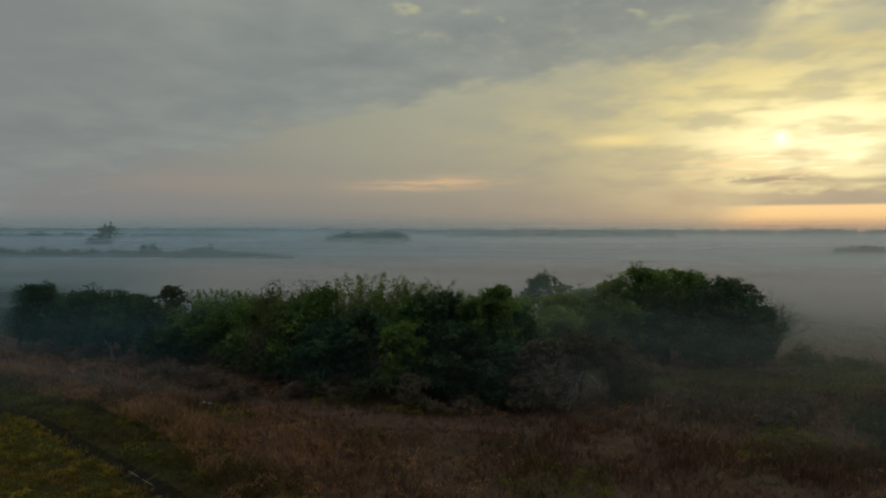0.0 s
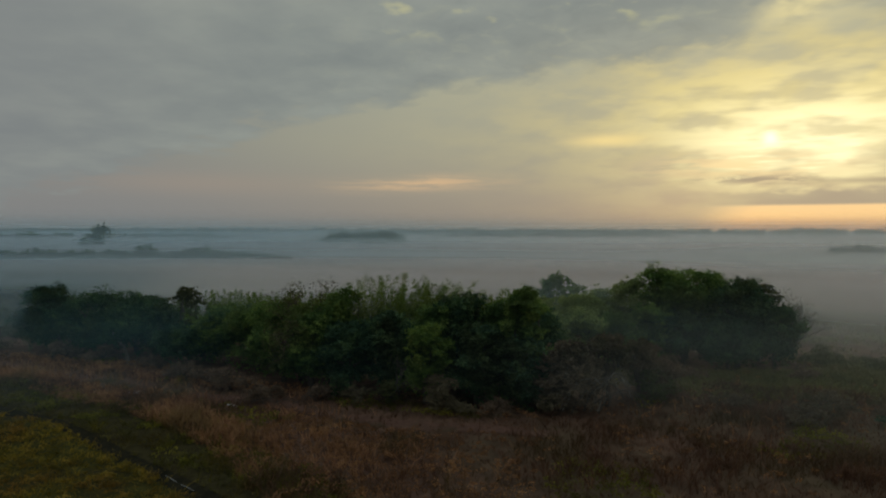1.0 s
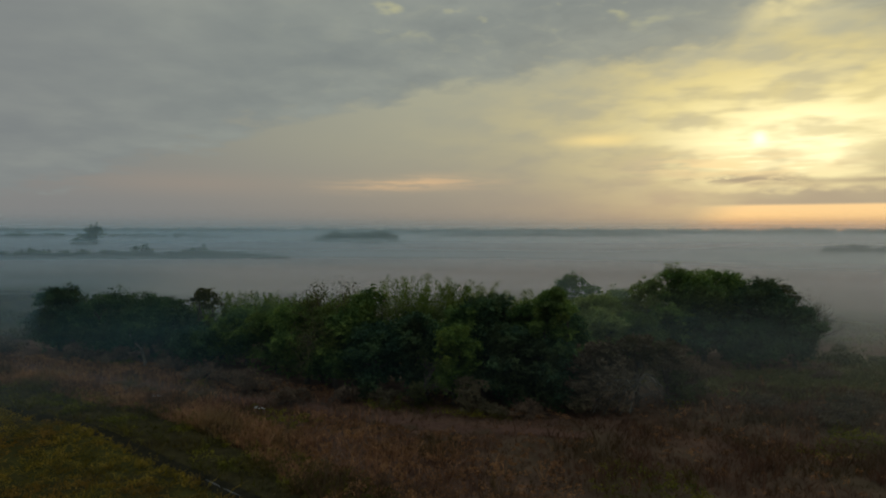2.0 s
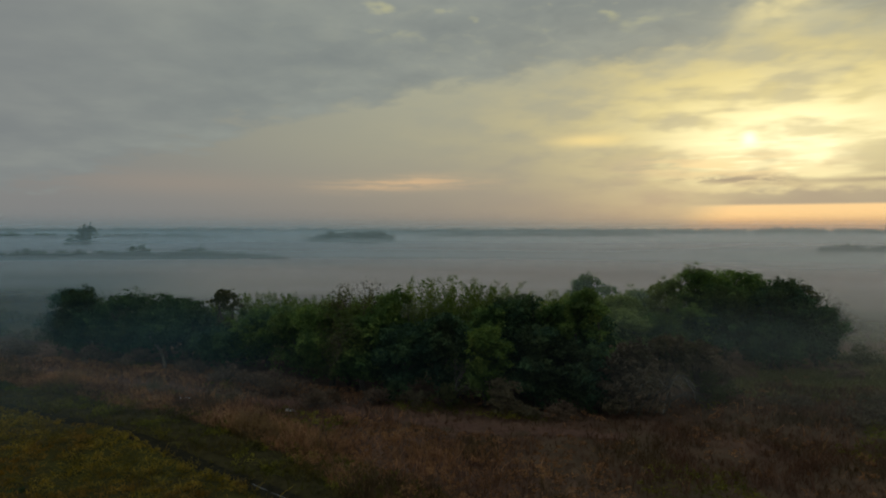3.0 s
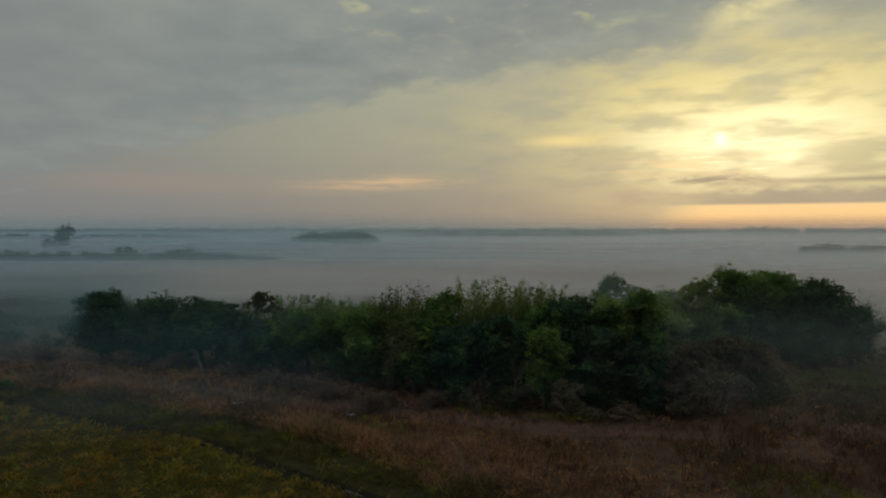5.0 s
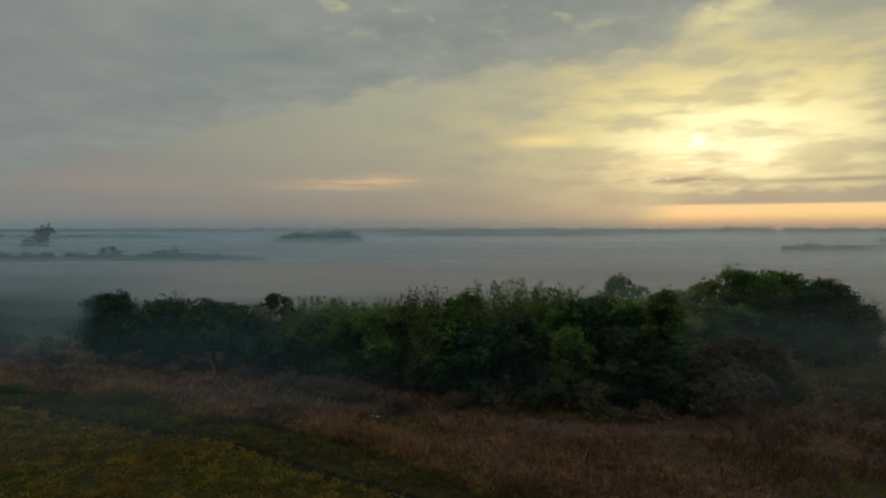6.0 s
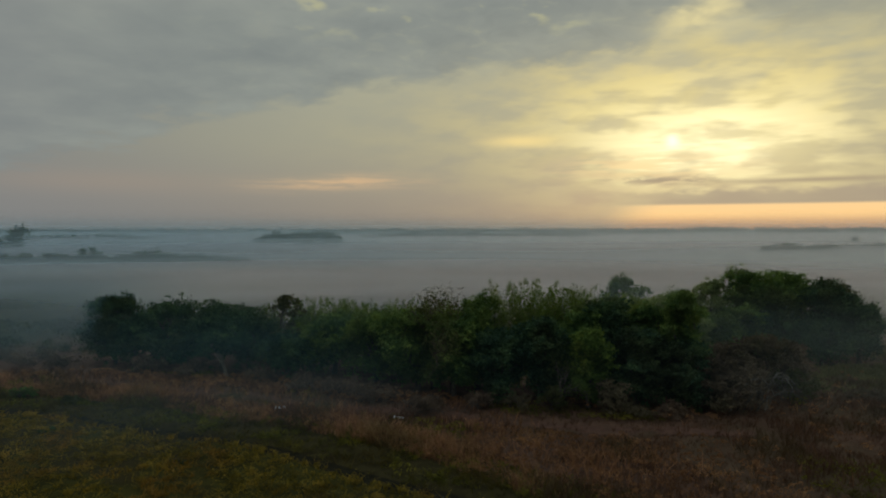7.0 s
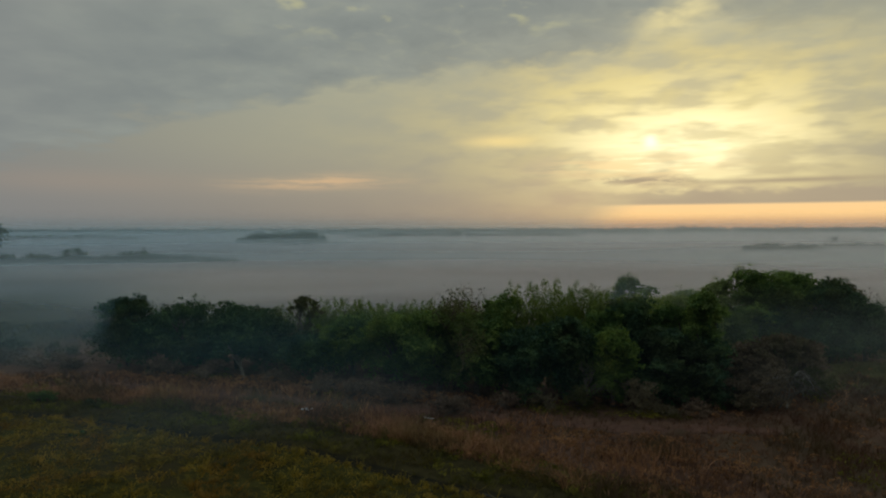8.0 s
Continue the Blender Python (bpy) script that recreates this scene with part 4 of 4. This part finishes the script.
far_wood(-340, 338, -92, 330, 10, 5.4, 41, 3.6, 0.9, 420, "dark", label="low dark hedge of trees in the mist", uneven=0.1, wide=1.9)
far_wood(-171, 331, -160, 331, 4, 8.6, 42, 4.0, 0.6, 700, label="small round trees above the misty hedge")
far_wood(-143, 331, -133, 331, 4, 8.6, 43, 4.0, 0.6, 700, label="small round trees above the misty hedge")
far_wood(-228, 333, -212, 333, 4, 7.4, 55, 4.0, 0.6, 700, label="small round trees above the misty hedge")
far_wood(-157, 704, -71, 706, 26, 14.6, 44, 3.6, 1.8, 420, label="wooded island standing in the mist", uneven=0.12, wide=2.4)
far_wood(-325, 545, -302, 545, 8, 13.0, 45, 4.0, 1.3, 480, label="clump of tall trees standing in the mist", uneven=0.3, wide=1.1)
far_wood(-313, 546, -302, 546, 5, 19.0, 56, 3.6, 1.3, 700, label="clump of tall trees standing in the mist", uneven=0.1, wide=0.9)
far_wood(-1150, 1010, -330, 990, 30, 10.0, 46, 9.0, 2.8, 130, label="far belt of trees across the plain")
far_wood(-620, 905, -590, 905, 12, 14.0, 47, 7.0, 1.6, 160, label="far clump of trees")
far_wood(-60, 1080, 330, 1120, 30, 10.5, 48, 9.0, 2.8, 130, label="far belt of trees across the plain")
far_wood(-108, 610, -70, 610, 8, 5.0, 49, 5.0, 1.1, 220, label="low bushes standing in the mist")
far_wood(205, 408, 270, 424, 14, 7.5, 50, 4.0, 1.1, 240, label="low trees standing in the mist", uneven=0.4, wide=1.8)
far_wood(285, 470, 420, 500, 14, 5.6, 51, 4.0, 1.1, 200, label="low trees standing in the mist", uneven=0.4, wide=1.8)
far_wood(-250, 1560, 1700, 1500, 60, 16.5, 52, 9.0, 4.0, 100, label="far belt of trees at the plain's edge", uneven=0.2, wide=2.4)
far_wood(-3600, 2700, 3600, 2600, 120, 20.0, 53, 10.0, 5.0, 90, label="wooded skyline", uneven=0.2, wide=2.2)
far_wood(1130, 2480, 1290, 2480, 40, 24.0, 54, 9.0, 4.0, 110, label="raised clump of trees on the skyline", uneven=0.2)


def pylon(x, y, h):
    """A lattice mast with three cross arms."""
    mast = thing("pylon", x, y, -0.2, "slender grey lattice pylon on the skyline", "pylon", "pylons on the skyline")
    for sx, sy in ((-1, -1), (1, -1), (1, 1), (-1, 1)):
        part("leg", mesh_of("leg", *tubes([([(sx * 2.4, sy * 2.4, 0), (sx * 0.5, sy * 0.5, h)], [0.3, 0.22])], 4), STEEL), mast)
    for k, w in ((0.68, 6.5), (0.8, 7.5), (0.92, 6.0)):
        part("cross_arm", mesh_of("cross_arm", *tubes([([(-w, 0, h * k), (w, 0, h * k)], [0.25, 0.25])], 4), STEEL), mast)
    for i in range(6):
        a, b = 2.4 - 1.9 * i / 6, 2.4 - 1.9 * (i + 1) / 6
        part("brace", mesh_of("brace", *tubes([([(-a, -a, h * i / 6), (b, -b, h * (i + 1) / 6)], [0.25, 0.25]), ([(a, a, h * i / 6), (-b, b, h * (i + 1) / 6)], [0.25, 0.25])], 4), STEEL), mast)


for x, y, h in ((1105, 2380, 27), (1430, 2420, 28), (1500, 2400, 27), (1600, 2420, 30), (1690, 2400, 27), (2250, 2500, 30)):
    pylon(x, y, h)


def box_mesh(name, w, d, z0, z1, mat, bevel=0.06):
    bm = bmesh.new()
    bmesh.ops.create_cube(bm, size=1.0)
    for v in bm.verts:
        v.co = Vector((v.co.x * w, v.co.y * d, z0 + (v.co.z + 0.5) * (z1 - z0)))
    bmesh.ops.bevel(bm, geom=bm.edges[:], offset=bevel, segments=1, affect="EDGES")
    me = bpy.data.meshes.new(name)
    bm.to_mesh(me)
    bm.free()
    me.materials.append(mat)
    return me


def tower(x, y):
    t = thing("watch_tower", x, y, 0.0, "small grey tower standing in the mist by water", "tower")
    for sx in (-1.2, 1.2):
        for sy in (-1.2, 1.2):
            leg = part("leg", box_mesh("leg", 0.4, 0.4, -0.2, 6.0, CONCRETE), t)
            leg.location = (sx, sy, 0)
    cabin = part("cabin", box_mesh("cabin", 3.4, 3.4, 5.9, 8.6, CONCRETE), t)
    for sx in (-0.8, 0.8):
        pane = part("window", box_mesh("window", 0.9, 0.06, 6.9, 7.9, WATER, 0.01), cabin, "dark window")
        pane.location = (sx, -1.71, 0)
    part("roof", box_mesh("roof", 4.2, 4.2, 8.58, 9.1, CONCRETE, 0.15), t)


tower(331.0, 494.0)


def pond(x, y, rx, ry, seed):
    rng = np.random.default_rng(seed)
    a = np.linspace(0, 2 * math.pi, 40, endpoint=False)
    q = 1 + 0.18 * np.sin(3 * a + 1) + 0.1 * np.sin(7 * a)
    v = np.stack([x + rx * q * np.cos(a), y + ry * q * np.sin(a), np.full(40, 0.04)], 1)
    tagged(new("pond", mesh_of("pond", v, [list(range(40))], WATER)), "pale still pond reflecting the sky", "water", kind="structure")


pond(322.0, 470.0, 60.0, 9.0, 1)


# ---------------------------------------------------------------- mist and haze sheets
# mist albedo carries the light: bluish west, sun-warmed east and near
MIST_BLUE_WEST, MIST_SUNLIT_EAST, MIST_SUNLIT_NEAR = (0.62, 0.66, 0.69), (0.9, 0.81, 0.745), (1.0, 0.855, 0.76)
# blue airlight and haze tones of the rings, put into their albedo
AIRLIGHT_WEST, AIRLIGHT_EAST = (0.4, 0.56, 0.64), (0.62, 0.69, 0.7)
HAZE_WEST, HAZE_EAST = (0.25, 0.48, 0.61), (0.6, 0.66, 0.62)


def mist_haze_sheet(height, thick, far_thick, start, seed):
    """One flat sheet for mist and distance haze over the plain; alpha rises unevenly with distance from the walk."""
    mat, g = material("mist_haze_level")
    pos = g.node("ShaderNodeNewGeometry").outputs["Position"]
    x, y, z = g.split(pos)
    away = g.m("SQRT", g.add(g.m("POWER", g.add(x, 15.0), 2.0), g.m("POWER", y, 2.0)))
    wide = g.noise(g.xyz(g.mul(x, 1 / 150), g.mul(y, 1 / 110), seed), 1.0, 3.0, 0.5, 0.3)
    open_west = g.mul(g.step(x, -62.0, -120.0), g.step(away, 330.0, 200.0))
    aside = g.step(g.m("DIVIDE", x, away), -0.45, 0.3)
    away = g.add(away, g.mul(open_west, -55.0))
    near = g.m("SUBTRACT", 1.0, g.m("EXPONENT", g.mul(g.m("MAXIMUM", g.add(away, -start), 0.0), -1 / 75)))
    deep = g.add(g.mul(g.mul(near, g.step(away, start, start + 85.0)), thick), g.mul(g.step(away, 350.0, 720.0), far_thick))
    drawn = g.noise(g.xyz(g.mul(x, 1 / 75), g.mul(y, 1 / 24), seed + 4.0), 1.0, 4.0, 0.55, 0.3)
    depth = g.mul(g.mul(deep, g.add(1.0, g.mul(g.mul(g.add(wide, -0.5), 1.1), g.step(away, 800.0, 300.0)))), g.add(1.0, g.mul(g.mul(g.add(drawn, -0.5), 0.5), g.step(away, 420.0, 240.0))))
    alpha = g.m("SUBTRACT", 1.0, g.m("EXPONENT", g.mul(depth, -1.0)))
    # painted tone: bluish to sunlit by bearing, warmer close by
    far_tone = g.mix(aside, MIST_BLUE_WEST + (1,), MIST_SUNLIT_EAST + (1,))
    near_tone = g.mix(g.step(g.m("DIVIDE", x, away), -0.75, -0.3), (0.6, 0.66, 0.67, 1), MIST_SUNLIT_NEAR + (1,))
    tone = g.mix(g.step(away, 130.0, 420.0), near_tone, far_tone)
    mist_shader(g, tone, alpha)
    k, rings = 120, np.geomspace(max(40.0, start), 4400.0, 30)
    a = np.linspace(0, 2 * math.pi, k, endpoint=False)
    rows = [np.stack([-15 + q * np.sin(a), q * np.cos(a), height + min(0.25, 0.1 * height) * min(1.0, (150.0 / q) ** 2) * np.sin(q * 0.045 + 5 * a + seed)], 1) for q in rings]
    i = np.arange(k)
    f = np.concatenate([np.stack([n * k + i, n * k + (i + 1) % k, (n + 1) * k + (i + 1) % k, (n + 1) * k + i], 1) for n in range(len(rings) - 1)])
    tagged(new("mist", mesh_of("mist", np.concatenate(rows), f, mat, True)), "low translucent sheet for mist and distance haze over the plain", "mist", kind="stuff")


def haze_ring(radius, foot, top, thick, cell, west, east, pockets=()):
    """A translucent ring round the walk that stands in for haze, uneven in plan, fading out towards the ground and
    upwards.
    """
    mat, g = material("haze_ring_sheet")
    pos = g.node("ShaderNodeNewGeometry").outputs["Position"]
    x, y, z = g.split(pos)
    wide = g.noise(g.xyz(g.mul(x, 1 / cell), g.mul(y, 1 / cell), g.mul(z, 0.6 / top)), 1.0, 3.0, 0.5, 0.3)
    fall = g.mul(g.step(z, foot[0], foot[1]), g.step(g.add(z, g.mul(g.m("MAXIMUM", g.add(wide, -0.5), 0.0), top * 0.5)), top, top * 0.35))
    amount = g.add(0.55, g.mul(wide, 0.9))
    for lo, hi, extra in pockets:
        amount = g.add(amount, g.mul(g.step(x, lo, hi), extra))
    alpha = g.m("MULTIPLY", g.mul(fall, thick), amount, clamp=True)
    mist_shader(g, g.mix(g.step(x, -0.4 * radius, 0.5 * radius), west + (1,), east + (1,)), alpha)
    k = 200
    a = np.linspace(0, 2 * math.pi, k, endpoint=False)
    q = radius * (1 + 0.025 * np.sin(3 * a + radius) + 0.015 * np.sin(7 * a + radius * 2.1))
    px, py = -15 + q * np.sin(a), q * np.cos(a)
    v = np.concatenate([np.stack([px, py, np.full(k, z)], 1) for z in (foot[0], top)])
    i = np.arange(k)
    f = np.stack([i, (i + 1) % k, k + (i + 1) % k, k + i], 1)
    tagged(new("mist", mesh_of("mist", v, f, mat, True)), "thin translucent ring standing in for haze over the marsh", "mist", kind="stuff")


# opacity grows outward from start, imitating haze with distance
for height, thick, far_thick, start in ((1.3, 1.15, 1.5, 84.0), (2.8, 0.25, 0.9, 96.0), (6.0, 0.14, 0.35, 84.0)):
    mist_haze_sheet(height, thick, far_thick, start, height * 3.7)
# near rings, added to veil the grove and lift its darks
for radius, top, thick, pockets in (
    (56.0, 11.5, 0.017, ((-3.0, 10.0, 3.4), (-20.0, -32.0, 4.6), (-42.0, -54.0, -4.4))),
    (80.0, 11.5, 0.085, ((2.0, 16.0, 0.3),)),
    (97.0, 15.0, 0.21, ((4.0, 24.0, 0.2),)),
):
    haze_ring(radius, (0.2, 5.0), top, thick, radius * 0.3, HAZE_WEST, HAZE_EAST, pockets)
# far rings: distance haze laid over hedge, island and skyline
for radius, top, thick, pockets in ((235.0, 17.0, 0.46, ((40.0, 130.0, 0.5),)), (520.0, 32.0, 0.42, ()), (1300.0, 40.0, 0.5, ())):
    haze_ring(radius, (0.5, 7.5), top, thick, radius * 0.5, AIRLIGHT_WEST, AIRLIGHT_EAST, pockets)
